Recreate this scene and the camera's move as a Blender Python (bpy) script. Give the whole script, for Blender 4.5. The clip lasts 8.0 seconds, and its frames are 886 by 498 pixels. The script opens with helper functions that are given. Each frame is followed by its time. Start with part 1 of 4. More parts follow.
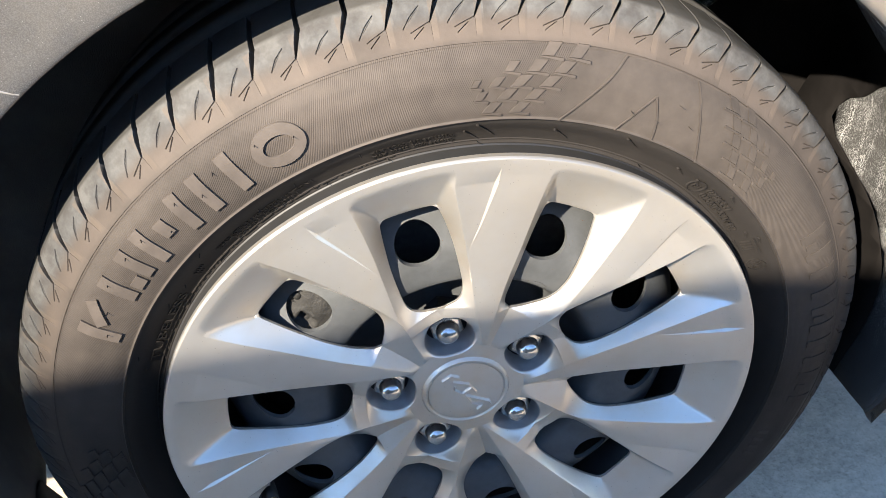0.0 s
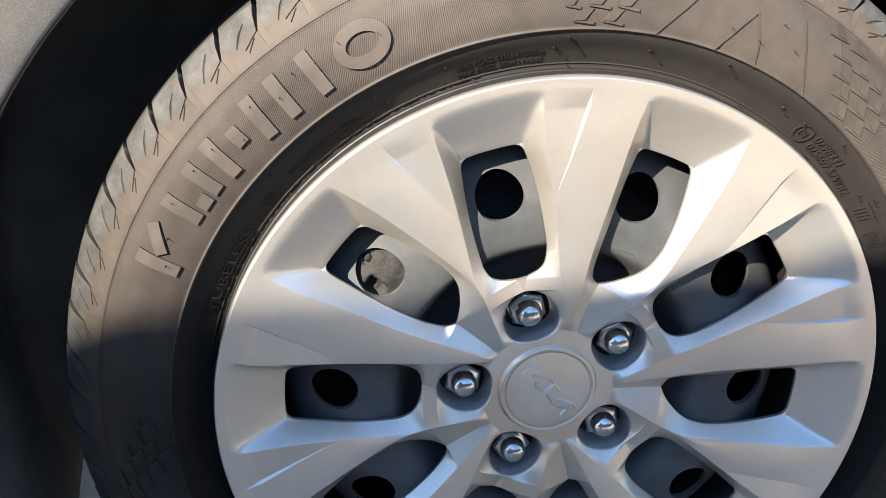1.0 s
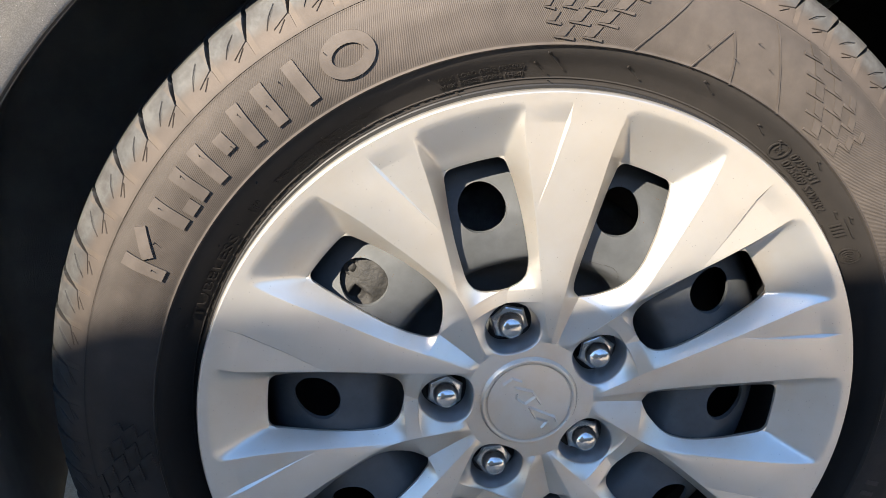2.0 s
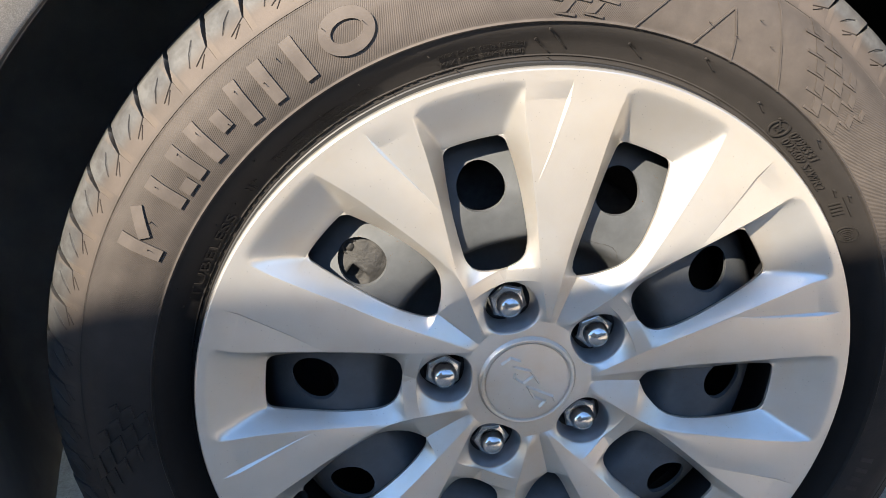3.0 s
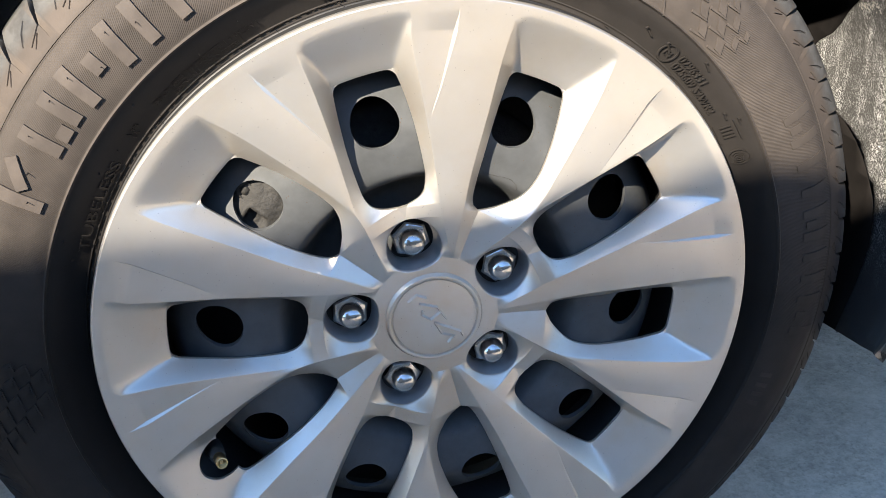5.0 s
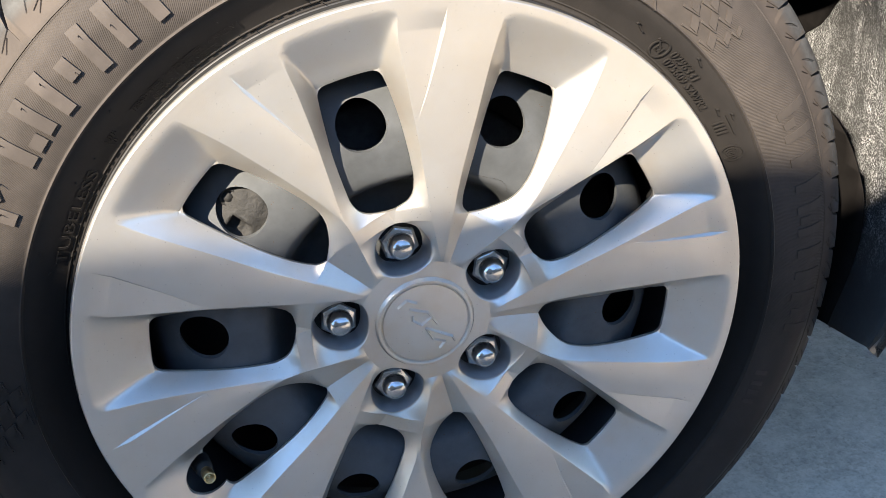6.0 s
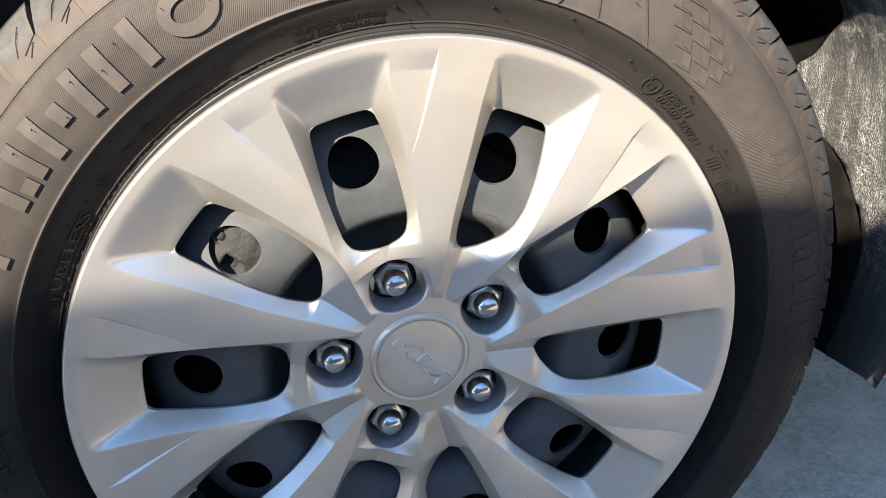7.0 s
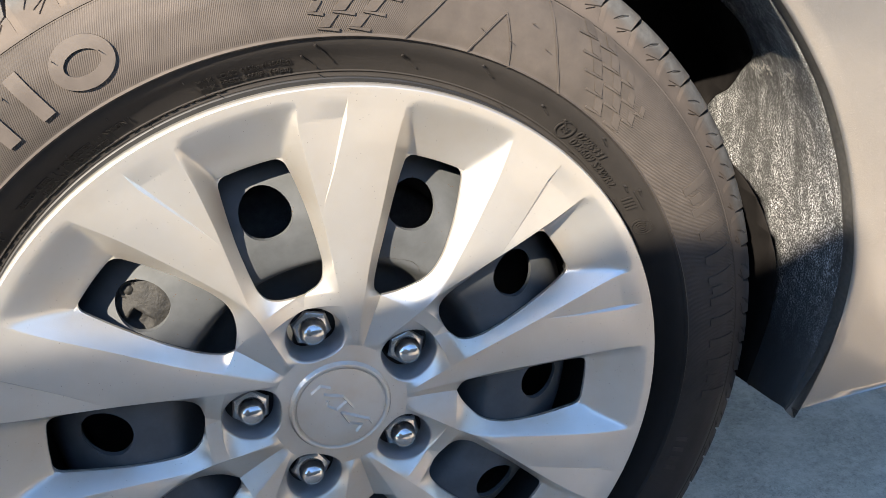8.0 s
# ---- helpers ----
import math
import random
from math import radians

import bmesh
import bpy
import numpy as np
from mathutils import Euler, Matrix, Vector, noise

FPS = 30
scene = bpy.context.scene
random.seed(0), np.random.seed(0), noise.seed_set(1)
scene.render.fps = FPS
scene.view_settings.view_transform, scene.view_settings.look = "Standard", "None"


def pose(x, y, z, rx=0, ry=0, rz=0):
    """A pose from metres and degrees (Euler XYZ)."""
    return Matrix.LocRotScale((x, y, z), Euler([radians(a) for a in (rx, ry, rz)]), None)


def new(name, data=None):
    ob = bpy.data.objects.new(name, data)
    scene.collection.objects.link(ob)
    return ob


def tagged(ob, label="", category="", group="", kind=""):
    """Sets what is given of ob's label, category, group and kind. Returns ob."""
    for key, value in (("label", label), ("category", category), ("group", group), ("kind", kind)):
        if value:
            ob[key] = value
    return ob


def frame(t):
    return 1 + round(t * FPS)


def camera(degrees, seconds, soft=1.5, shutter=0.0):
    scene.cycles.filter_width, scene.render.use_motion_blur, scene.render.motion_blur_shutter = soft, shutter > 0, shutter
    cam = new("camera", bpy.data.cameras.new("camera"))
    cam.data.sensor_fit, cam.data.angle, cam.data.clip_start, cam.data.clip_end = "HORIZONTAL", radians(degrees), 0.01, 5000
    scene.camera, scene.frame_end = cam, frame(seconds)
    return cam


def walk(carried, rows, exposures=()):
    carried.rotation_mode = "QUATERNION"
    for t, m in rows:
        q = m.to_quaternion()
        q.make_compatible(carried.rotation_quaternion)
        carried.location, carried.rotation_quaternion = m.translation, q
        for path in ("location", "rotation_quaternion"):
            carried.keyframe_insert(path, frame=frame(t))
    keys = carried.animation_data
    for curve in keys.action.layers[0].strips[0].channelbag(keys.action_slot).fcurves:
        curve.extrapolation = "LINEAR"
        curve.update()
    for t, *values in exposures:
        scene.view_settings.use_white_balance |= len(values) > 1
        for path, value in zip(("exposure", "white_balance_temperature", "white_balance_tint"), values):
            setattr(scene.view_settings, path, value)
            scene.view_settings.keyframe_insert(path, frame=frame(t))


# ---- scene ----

# ---------------------------------------------------------------- camera
cam = camera(55.36, 8.0, soft=0.6)
PATH = [
    (0.0, pose(-0.0747, -0.4250, 0.7791, 52.89, 2.75, -10.21)),
    (0.1, pose(-0.0746, -0.4284, 0.7523, 55.86, 2.70, -9.51)),
    (0.2, pose(-0.0756, -0.4283, 0.7302, 57.59, 2.43, -8.78)),
    (0.3, pose(-0.0747, -0.4314, 0.6987, 59.10, 2.79, -7.74)),
    (0.4, pose(-0.0857, -0.4385, 0.6635, 61.22, 2.65, -7.15)),
    (0.5, pose(-0.1000, -0.4475, 0.6363, 63.13, 2.67, -6.95)),
    (0.6, pose(-0.1041, -0.4528, 0.6253, 64.23, 3.02, -6.07)),
    (0.7, pose(-0.1069, -0.4578, 0.6173, 65.53, 3.40, -5.87)),
    (0.8, pose(-0.1065, -0.4622, 0.6208, 66.44, 3.54, -5.90)),
    (0.9, pose(-0.1069, -0.4637, 0.6239, 66.77, 3.65, -6.34)),
    (1.0, pose(-0.1065, -0.4638, 0.6228, 66.65, 3.60, -6.44)),
    (1.1, pose(-0.1021, -0.4673, 0.6191, 67.11, 3.83, -6.40)),
    (1.2, pose(-0.0978, -0.4685, 0.6169, 67.47, 3.77, -6.43)),
    (2.3, pose(-0.1025, -0.4799, 0.6128, 68.98, 2.61, -6.29)),
    (2.5, pose(-0.1052, -0.4778, 0.6132, 68.53, 2.63, -6.45)),
    (3.0, pose(-0.1062, -0.4752, 0.6096, 67.69, 2.62, -7.11)),
    (3.5, pose(-0.0985, -0.4803, 0.6090, 65.71, 2.73, -9.28)),
    (4.0, pose(-0.0890, -0.4845, 0.6050, 63.88, 2.93, -11.72)),
    (4.5, pose(-0.0875, -0.4800, 0.6040, 63.52, 3.09, -12.45)),
    (4.7, pose(-0.0829, -0.4808, 0.6023, 63.86, 3.35, -11.94)),
    (5.8, pose(-0.0788, -0.4659, 0.6002, 63.78, 4.02, -12.57)),
    (6.0, pose(-0.0834, -0.4637, 0.5998, 63.53, 3.95, -13.58)),
    (6.5, pose(-0.0865, -0.4658, 0.6070, 63.75, 4.24, -13.60)),
    (7.0, pose(-0.0765, -0.4578, 0.6124, 64.42, 4.27, -13.68)),
    (7.3, pose(-0.0699, -0.4595, 0.6170, 64.62, 4.37, -14.18)),
    (7.5, pose(-0.0656, -0.4563, 0.6188, 64.48, 4.33, -14.92)),
    (8.0, pose(-0.0562, -0.4478, 0.6260, 65.13, 3.74, -17.72)),
]
walk(cam, PATH, ((0.0, 2.16), (1.0, 2.10), (2.5, 2.10), (3.5, 2.15), (4.5, 2.13), (6.5, 2.15), (8.0, 2.08)))

# ---------------------------------------------------------------- light
SUN_WAY = Vector((13.6, 15.0, -13.4)).normalized()      # the way the sunlight travels
SUN_EL = math.asin(-SUN_WAY.z)
SUN_AZ = math.atan2(-SUN_WAY.x, -SUN_WAY.y)             # of the sun, clockwise from +y
world = bpy.data.worlds.new("sky")
scene.world = world
world.use_nodes = True
wn = world.node_tree.nodes
sky = wn.new("ShaderNodeTexSky")
sky.sky_type, sky.sun_disc = "NISHITA", False
sky.sun_elevation, sky.sun_rotation = SUN_EL, SUN_AZ
sky.air_density, sky.dust_density = 1.0, 0.0
sky.ozone_density = 4.0
wn["Background"].inputs["Strength"].default_value = 0.124
world.node_tree.links.new(sky.outputs["Color"], wn["Background"].inputs["Color"])
sun_data = bpy.data.lights.new("sun", "SUN")
sun_data.energy, sun_data.angle, sun_data.color = 4.9, radians(0.53), (1.0, 0.882, 0.725)
sun = new("sun", sun_data)
sun.rotation_euler = SUN_WAY.to_track_quat("-Z", "Y").to_euler()
sun.location = (-4, -4, 4)

HUB = 0.302          # height of the wheel's centre
TAU = 2 * math.pi


# ---------------------------------------------------------------- materials
class Mat:
    """A node material with short ways to add nodes."""

    def __init__(self, name, colour, rough=0.5, metal=0.0):
        self.m = bpy.data.materials.new(name)
        self.m.use_nodes = True
        self.n, self.l = self.m.node_tree.nodes, self.m.node_tree.links
        self.b = self.n["Principled BSDF"]
        self.b.inputs["Base Color"].default_value = (*colour, 1)
        self.b.inputs["Roughness"].default_value = rough
        self.b.inputs["Metallic"].default_value = metal
        self.co = self.n.new("ShaderNodeTexCoord").outputs["Object"]

    def node(self, kind, **inputs):
        nd = self.n.new("ShaderNode" + kind)
        for k, v in inputs.items():
            sock = nd.inputs[k.replace("_", " ")]
            if hasattr(v, "is_linked"):
                self.l.new(v, sock)
            else:
                sock.default_value = v
        return nd

    def noise(self, scale, detail=4, rough=0.55, co=None):
        return self.node("TexNoise", Vector=co or self.co, Scale=scale, Detail=detail, Roughness=rough).outputs["Fac"]

    def ramp(self, fac, *stops):
        nd = self.n.new("ShaderNodeValToRGB")
        el = nd.color_ramp.elements
        while len(el) < len(stops):
            el.new(0.5)
        for e, (p, c) in zip(el, stops):
            e.position, e.color = p, (*c, 1) if len(c) == 3 else c
        self.l.new(fac, nd.inputs["Fac"])
        return nd.outputs["Color"]

    def grey(self, fac, p0, v0, p1, v1):
        nd = self.node("MapRange", Value=fac, From_Min=p0, From_Max=p1, To_Min=v0, To_Max=v1)
        return nd.outputs["Result"]

    def maths(self, op, a, b=0.0):
        nd = self.n.new("ShaderNodeMath")
        nd.operation = op
        for s, v in zip(nd.inputs, (a, b)):
            if hasattr(v, "is_linked"):
                self.l.new(v, s)
            else:
                s.default_value = v
        return nd.outputs[0]

    def mix(self, fac, a, b):
        nd = self.n.new("ShaderNodeMix")
        nd.data_type = "RGBA"
        for s, v in ((nd.inputs[0], fac), (nd.inputs[6], a), (nd.inputs[7], b)):
            if hasattr(v, "is_linked"):
                self.l.new(v, s)
            else:
                s.default_value = v if isinstance(v, float) else (*v, 1)
        return nd.outputs[2]

    def to(self, socket, value):
        self.l.new(value, self.b.inputs[socket])
        return self

    def bump(self, height, strength, distance):
        nd = self.node("Bump", Height=height, Strength=strength, Distance=distance)
        old = self.b.inputs["Normal"]
        if old.is_linked:
            self.l.new(old.links[0].from_socket, nd.inputs["Normal"])
        self.l.new(nd.outputs["Normal"], old)
        return self

    def specks(self, scale, size, share):
        """Small scattered dust spots, 0 or 1."""
        vor = self.node("TexVoronoi", Vector=self.co, Scale=scale)
        pick = self.maths("GREATER_THAN", self.noise(scale * 0.37, 2), share)
        return self.maths("MULTIPLY", self.maths("LESS_THAN", vor.outputs["Distance"], size), pick)

    def polar(self):
        """Angle (0 to 1 round the wheel's axle) and radius in the wheel's own plane."""
        sep = self.node("SeparateXYZ", Vector=self.co)
        x, z = sep.outputs["X"], sep.outputs["Z"]
        r = self.maths("SQRT", self.maths("ADD", self.maths("MULTIPLY", x, x), self.maths("MULTIPLY", z, z)))
        return self.maths("ARCTAN2", z, x), r


def make_silver():
    s = Mat("silver_wheel_paint", (0.64, 0.625, 0.595), 0.45, 0.92)
    fine, broad = s.noise(900, 2), s.noise(14, 5)
    s.to("Base Color", s.mix(s.grey(broad, 0.35, 0.0, 0.7, 0.7), (0.566, 0.543, 0.500), (0.49, 0.438, 0.36)))
    s.to("Roughness", s.grey(broad, 0.3, 0.36, 0.75, 0.46))
    s.b.inputs["Coat Weight"].default_value = 0.6
    s.b.inputs["Coat Roughness"].default_value = 0.12
    speck = s.specks(300, 0.075, 0.50)
    s.to("Metallic", s.grey(speck, 0.0, 0.80, 1.0, 0.1))
    s.to("Base Color", s.mix(speck, s.b.inputs["Base Color"].links[0].from_socket, (0.24, 0.23, 0.205)))
    dirt = s.specks(380, 0.07, 0.63)
    s.to("Base Color", s.mix(dirt, s.b.inputs["Base Color"].links[0].from_socket, (0.16, 0.135, 0.105)))
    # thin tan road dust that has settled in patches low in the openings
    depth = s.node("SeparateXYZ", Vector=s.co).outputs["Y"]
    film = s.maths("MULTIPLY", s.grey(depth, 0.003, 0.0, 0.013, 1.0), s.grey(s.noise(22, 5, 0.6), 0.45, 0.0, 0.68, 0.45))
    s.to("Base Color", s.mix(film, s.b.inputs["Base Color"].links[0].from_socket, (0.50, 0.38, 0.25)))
    s.bump(fine, 0.12, 0.0004)
    s.bump(s.noise(2600, 1), 0.22, 0.0002)
    return s.m


def make_rubber(name="tyre_rubber", hatched=True, pale=1.0, tread=False):
    s = Mat(name, (0.03, 0.03, 0.03), 0.62)
    ang, r = s.polar()
    # fine moulded hatching in two fields of the sidewall
    turn = s.maths("ADD", s.maths("MULTIPLY", ang, 1500.0), s.maths("MULTIPLY", r, 2750.0))
    hatch = s.maths("SINE", turn)
    ring = s.maths("MULTIPLY", s.maths("GREATER_THAN", r, 0.2462), s.maths("LESS_THAN", r, 0.2885))
    field_a = s.maths("MULTIPLY", s.maths("GREATER_THAN", ang, 1.335), s.maths("LESS_THAN", ang, 2.79))
    field_b = s.maths("MULTIPLY", s.maths("GREATER_THAN", ang, -0.5), s.maths("LESS_THAN", ang, 0.76))
    hatch = s.maths("MULTIPLY", hatch, s.maths("MULTIPLY", ring, s.maths("ADD", field_a, field_b)))
    if hatched:
        s.bump(hatch, 0.31, 0.0003)
    sep = s.node("SeparateXYZ", Vector=s.co)
    y = sep.outputs["Y"]
    rnd = s.node("ObjectInfo").outputs["Random"]
    co = s.node("VectorMath", **{}).outputs[0]
    vm = co.node
    s.l.new(s.co, vm.inputs[0])
    comb = s.node("CombineXYZ", X=s.maths("MULTIPLY", rnd, 7.0), Y=rnd, Z=rnd)
    s.l.new(comb.outputs[0], vm.inputs[1])
    blotch, fine = s.noise(11, 6, 0.62, co), s.noise(90, 4, 0.6, co)
    film = s.maths("MULTIPLY", s.grey(blotch, 0.3, 0.55, 0.72, 1.0), s.grey(r, 0.2432, 0.22, 0.2450, 0.80))
    film = s.maths("MULTIPLY", film, s.grey(fine, 0.25, 0.8, 0.75, 1.1))
    col = s.mix(film, (0.010, 0.010, 0.010), tuple(c * pale for c in (0.079, 0.067, 0.058)))
    # brown foot of the shoulder
    foot = s.maths("MULTIPLY", s.grey(r, 0.2872, 0.0, 0.291, 1.0), s.grey(r, 0.306, 0.0, 0.295, 1.0))
    col = s.mix(s.maths("MULTIPLY", foot, s.grey(blotch, 0.35, 0.25, 0.65, 0.95)), col, (0.080, 0.066, 0.056))
    block = s.maths("MULTIPLY", s.grey(r, 0.298, 0.0, 0.304, 1.0), s.grey(fine, 0.3, 0.55, 0.6, 1.0))
    streak = s.grey(s.noise(45, 5, 0.7, co), 0.38, 0.0, 0.62, 1.0)
    col = s.mix(block, col, s.mix(streak, (0.047, 0.0485, 0.050), (0.080, 0.080, 0.078)))
    # shade under the arch painted into the face of the tread, dark all round
    face = s.maths("MULTIPLY", s.grey(y, 0.0195, 0.0, 0.0225, 1.0), s.grey(fine, 0.35, 0.5, 0.6, 1.0))
    face = s.maths("MULTIPLY", face, s.grey(r, 0.311, 0.0, 0.3125, 1.0))
    col = s.mix(face, col, (0.036, 0.035, 0.033))
    if tread:                                          # tan dust packed on the bevel beside each groove
        run = s.maths("MULTIPLY", ang, 311.0)
        bevel = s.maths("MULTIPLY", s.grey(run, 1.0, 0.0, 1.5, 1.0), s.grey(run, 5.1, 1.0, 5.5, 0.0))
        bevel = s.maths("MULTIPLY", bevel, s.maths("MULTIPLY", s.grey(r, 0.291, 0.0, 0.2925, 1.0), s.grey(r, 0.3105, 1.0, 0.3115, 0.0)))
        col = s.mix(s.maths("MULTIPLY", bevel, s.grey(fine, 0.35, 0.1, 0.65, 0.7)), col, (0.085, 0.069, 0.056))
    # colour falls from the top to axle height: thinner dust, with shade painted in
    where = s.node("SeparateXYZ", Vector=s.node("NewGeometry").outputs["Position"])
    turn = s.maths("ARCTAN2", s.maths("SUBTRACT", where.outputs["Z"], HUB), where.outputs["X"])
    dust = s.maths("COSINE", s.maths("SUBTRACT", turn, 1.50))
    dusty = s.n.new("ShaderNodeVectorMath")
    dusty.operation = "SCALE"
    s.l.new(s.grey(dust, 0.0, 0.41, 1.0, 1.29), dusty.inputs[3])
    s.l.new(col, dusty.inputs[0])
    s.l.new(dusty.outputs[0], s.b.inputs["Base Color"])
    s.to("Roughness", s.grey(r, 0.2432, 0.55, 0.25, 0.6))
    s.to("Specular IOR Level", s.grey(r, 0.2432, 0.08, 0.2455, 0.09))
    s.bump(s.noise(300, 3, 0.6, co), 0.25, 0.0005)
    return s.m


def make_plain(name, colour, rough, metal=0.0, scale=30, var=0.25, bump=0.1, bscale=200):
    s = Mat(name, colour, rough, metal)
    dark = tuple(c * (1 - var) for c in colour)
    s.to("Base Color", s.mix(s.grey(s.noise(scale, 5), 0.3, 0.0, 0.7, 1.0), dark, colour))
    if bump:
        s.bump(s.noise(bscale, 3), bump, 0.0006)
    return s.m


def make_paint():
    s = Mat("champagne_metallic_paint", (0.42, 0.395, 0.36), 0.38, 0.8)
    flake, film = s.noise(1700, 2), s.noise(18, 6, 0.65)
    col = s.mix(s.grey(flake, 0.42, 0.0, 0.66, 1.0), (0.235, 0.22, 0.20), (0.35, 0.328, 0.30))
    col = s.mix(s.grey(film, 0.45, 0.0, 0.8, 0.5), col, (0.36, 0.33, 0.29))
    s.to("Base Color", col)
    s.to("Roughness", s.grey(film, 0.3, 0.30, 0.8, 0.5))
    speck = s.specks(520, 0.10, 0.52)
    s.to("Base Color", s.mix(speck, s.b.inputs["Base Color"].links[0].from_socket, (0.66, 0.63, 0.57)))
    s.b.inputs["Coat Weight"].default_value = 1.0
    s.b.inputs["Coat Roughness"].default_value = 0.08
    s.bump(flake, 0.05, 0.0003)
    return s.m


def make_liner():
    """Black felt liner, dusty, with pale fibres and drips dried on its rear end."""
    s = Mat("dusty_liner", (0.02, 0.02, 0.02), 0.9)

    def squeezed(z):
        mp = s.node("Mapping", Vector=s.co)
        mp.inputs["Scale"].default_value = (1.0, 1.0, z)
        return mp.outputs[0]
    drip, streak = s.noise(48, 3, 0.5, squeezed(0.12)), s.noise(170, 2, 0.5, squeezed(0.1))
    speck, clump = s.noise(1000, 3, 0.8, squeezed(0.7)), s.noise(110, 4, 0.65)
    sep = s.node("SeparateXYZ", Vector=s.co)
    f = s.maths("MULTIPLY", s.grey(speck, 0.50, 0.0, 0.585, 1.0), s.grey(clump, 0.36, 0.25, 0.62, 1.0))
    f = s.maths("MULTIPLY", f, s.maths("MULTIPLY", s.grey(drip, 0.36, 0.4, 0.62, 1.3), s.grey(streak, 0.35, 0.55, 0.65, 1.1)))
    # specks fade low down and in front: shade put into the colour
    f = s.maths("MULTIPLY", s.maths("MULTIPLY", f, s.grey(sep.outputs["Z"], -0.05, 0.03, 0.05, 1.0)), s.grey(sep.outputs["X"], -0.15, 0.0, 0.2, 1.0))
    # front felt lightened in colour to lift its deep shade
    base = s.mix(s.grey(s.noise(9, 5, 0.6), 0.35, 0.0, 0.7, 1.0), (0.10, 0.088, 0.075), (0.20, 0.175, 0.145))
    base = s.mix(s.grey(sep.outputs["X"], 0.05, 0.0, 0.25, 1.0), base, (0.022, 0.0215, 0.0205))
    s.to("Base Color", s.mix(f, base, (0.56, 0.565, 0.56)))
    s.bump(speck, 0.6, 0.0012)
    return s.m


def make_ground():
    s = Mat("grey_concrete", (0.34, 0.34, 0.33), 0.88)
    broad, mid, grit = s.noise(2.5, 6, 0.6), s.noise(85, 7, 0.78), s.noise(240, 4, 0.75)
    col = s.mix(s.grey(mid, 0.38, 0.0, 0.62, 1.0), (0.36, 0.305, 0.24), (0.54, 0.465, 0.37))
    col = s.mix(s.grey(broad, 0.45, 0.0, 0.7, 0.6), col, (0.33, 0.285, 0.225))
    col = s.mix(s.grey(grit, 0.52, 0.0, 0.68, 0.6), col, (0.15, 0.13, 0.105))
    col = s.mix(s.grey(s.noise(11, 5, 0.65), 0.48, 0.0, 0.68, 0.7), col, (0.62, 0.54, 0.435))
    s.to("Base Color", col)
    s.bump(grit, 0.4, 0.0015)
    s.bump(mid, 0.3, 0.004)
    return s.m


def make_steel():
    """Grey wheel paint with faint stains and sparse rust dots."""
    s = Mat("grey_painted_steel", (0.086, 0.091, 0.094), 0.6)
    col = s.mix(s.grey(s.noise(40, 6, 0.65), 0.3, 0.0, 0.7, 1.0), (0.052, 0.055, 0.056), (0.075, 0.079, 0.082))
    col = s.mix(s.specks(430, 0.13, 0.60), col, (0.07, 0.04, 0.02))
    s.to("Base Color", col)
    s.bump(s.noise(200, 3), 0.06, 0.0006)
    return s.m


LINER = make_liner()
# near black, so the tyre's shadow on the liner is in the colour
SHADOW_FELT = make_plain("shadow_felt", (0.0095, 0.0085, 0.0080), 0.95, 0, 60, 0.3, 0.3)
SHADOW_FELT.node_tree.nodes["Principled BSDF"].inputs["Specular IOR Level"].default_value = 0.05
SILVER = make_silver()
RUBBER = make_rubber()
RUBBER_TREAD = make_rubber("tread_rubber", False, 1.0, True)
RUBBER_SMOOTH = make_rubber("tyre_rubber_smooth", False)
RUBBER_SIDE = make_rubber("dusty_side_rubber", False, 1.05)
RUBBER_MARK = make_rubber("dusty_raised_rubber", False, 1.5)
STEEL = make_steel()
STEEL.node_tree.nodes["Principled BSDF"].inputs["Specular IOR Level"].default_value = 0.05
# black puts the shade of the gap between cover and tyre into the colour
GAP_STEEL = make_plain("gap_black_steel", (0.012, 0.012, 0.013), 0.55, 0, 40, 0.3, 0.05)
CUP = make_plain("dark_grey_cup_plastic", (0.42, 0.42, 0.42), 0.28, 0.6, 60, 0.2, 0.05)
DARK_STEEL = make_plain("dark_cast_iron", (0.06, 0.058, 0.056), 0.7, 0.5, 150, 0.5, 0.6, 500)
CAST = make_plain("grey_cast_iron", (0.013, 0.0122, 0.0105), 0.75, 0.0, 160, 0.8, 1.0, 420)
CHROME = make_plain("worn_chrome", (0.56, 0.555, 0.55), 0.11, 1.0, 90, 0.35, 0.25, 700)
PAINT = make_paint()
PLASTIC = make_plain("black_plastic", (0.018, 0.018, 0.018), 0.6, 0, 60, 0.3, 0.2)
DUSTY_PLASTIC = make_plain("dusty_black_plastic", (0.055, 0.052, 0.047), 0.7, 0, 300, 0.5, 0.3)
CONCRETE = make_ground()
PLASTER = make_plain("grey_plaster", (0.20, 0.196, 0.19), 0.85, 0, 3, 0.2, 0.3, 40)
MUD = make_plain("dried_mud", (0.46, 0.44, 0.40), 0.95, 0, 300, 0.3, 0.6, 900)
BRASS = make_plain("brass", (0.55, 0.42, 0.22), 0.35, 1.0)


# ---------------------------------------------------------------- mesh helpers
def mesh_of(name, verts, faces, smooth=True):
    me = bpy.data.meshes.new(name)
    me.from_pydata([tuple(v) for v in verts], [], faces)
    me.validate()
    if smooth:
        me.shade_smooth()
    return me


def thing(name, data, material, parent=None, label="", at=(0, 0, 0)):
    ob = new(name, data)
    if material is not None:
        data.materials.append(material)
    ob.location = at
    if parent is not None:
        ob.parent = parent
    return tagged(ob, label)


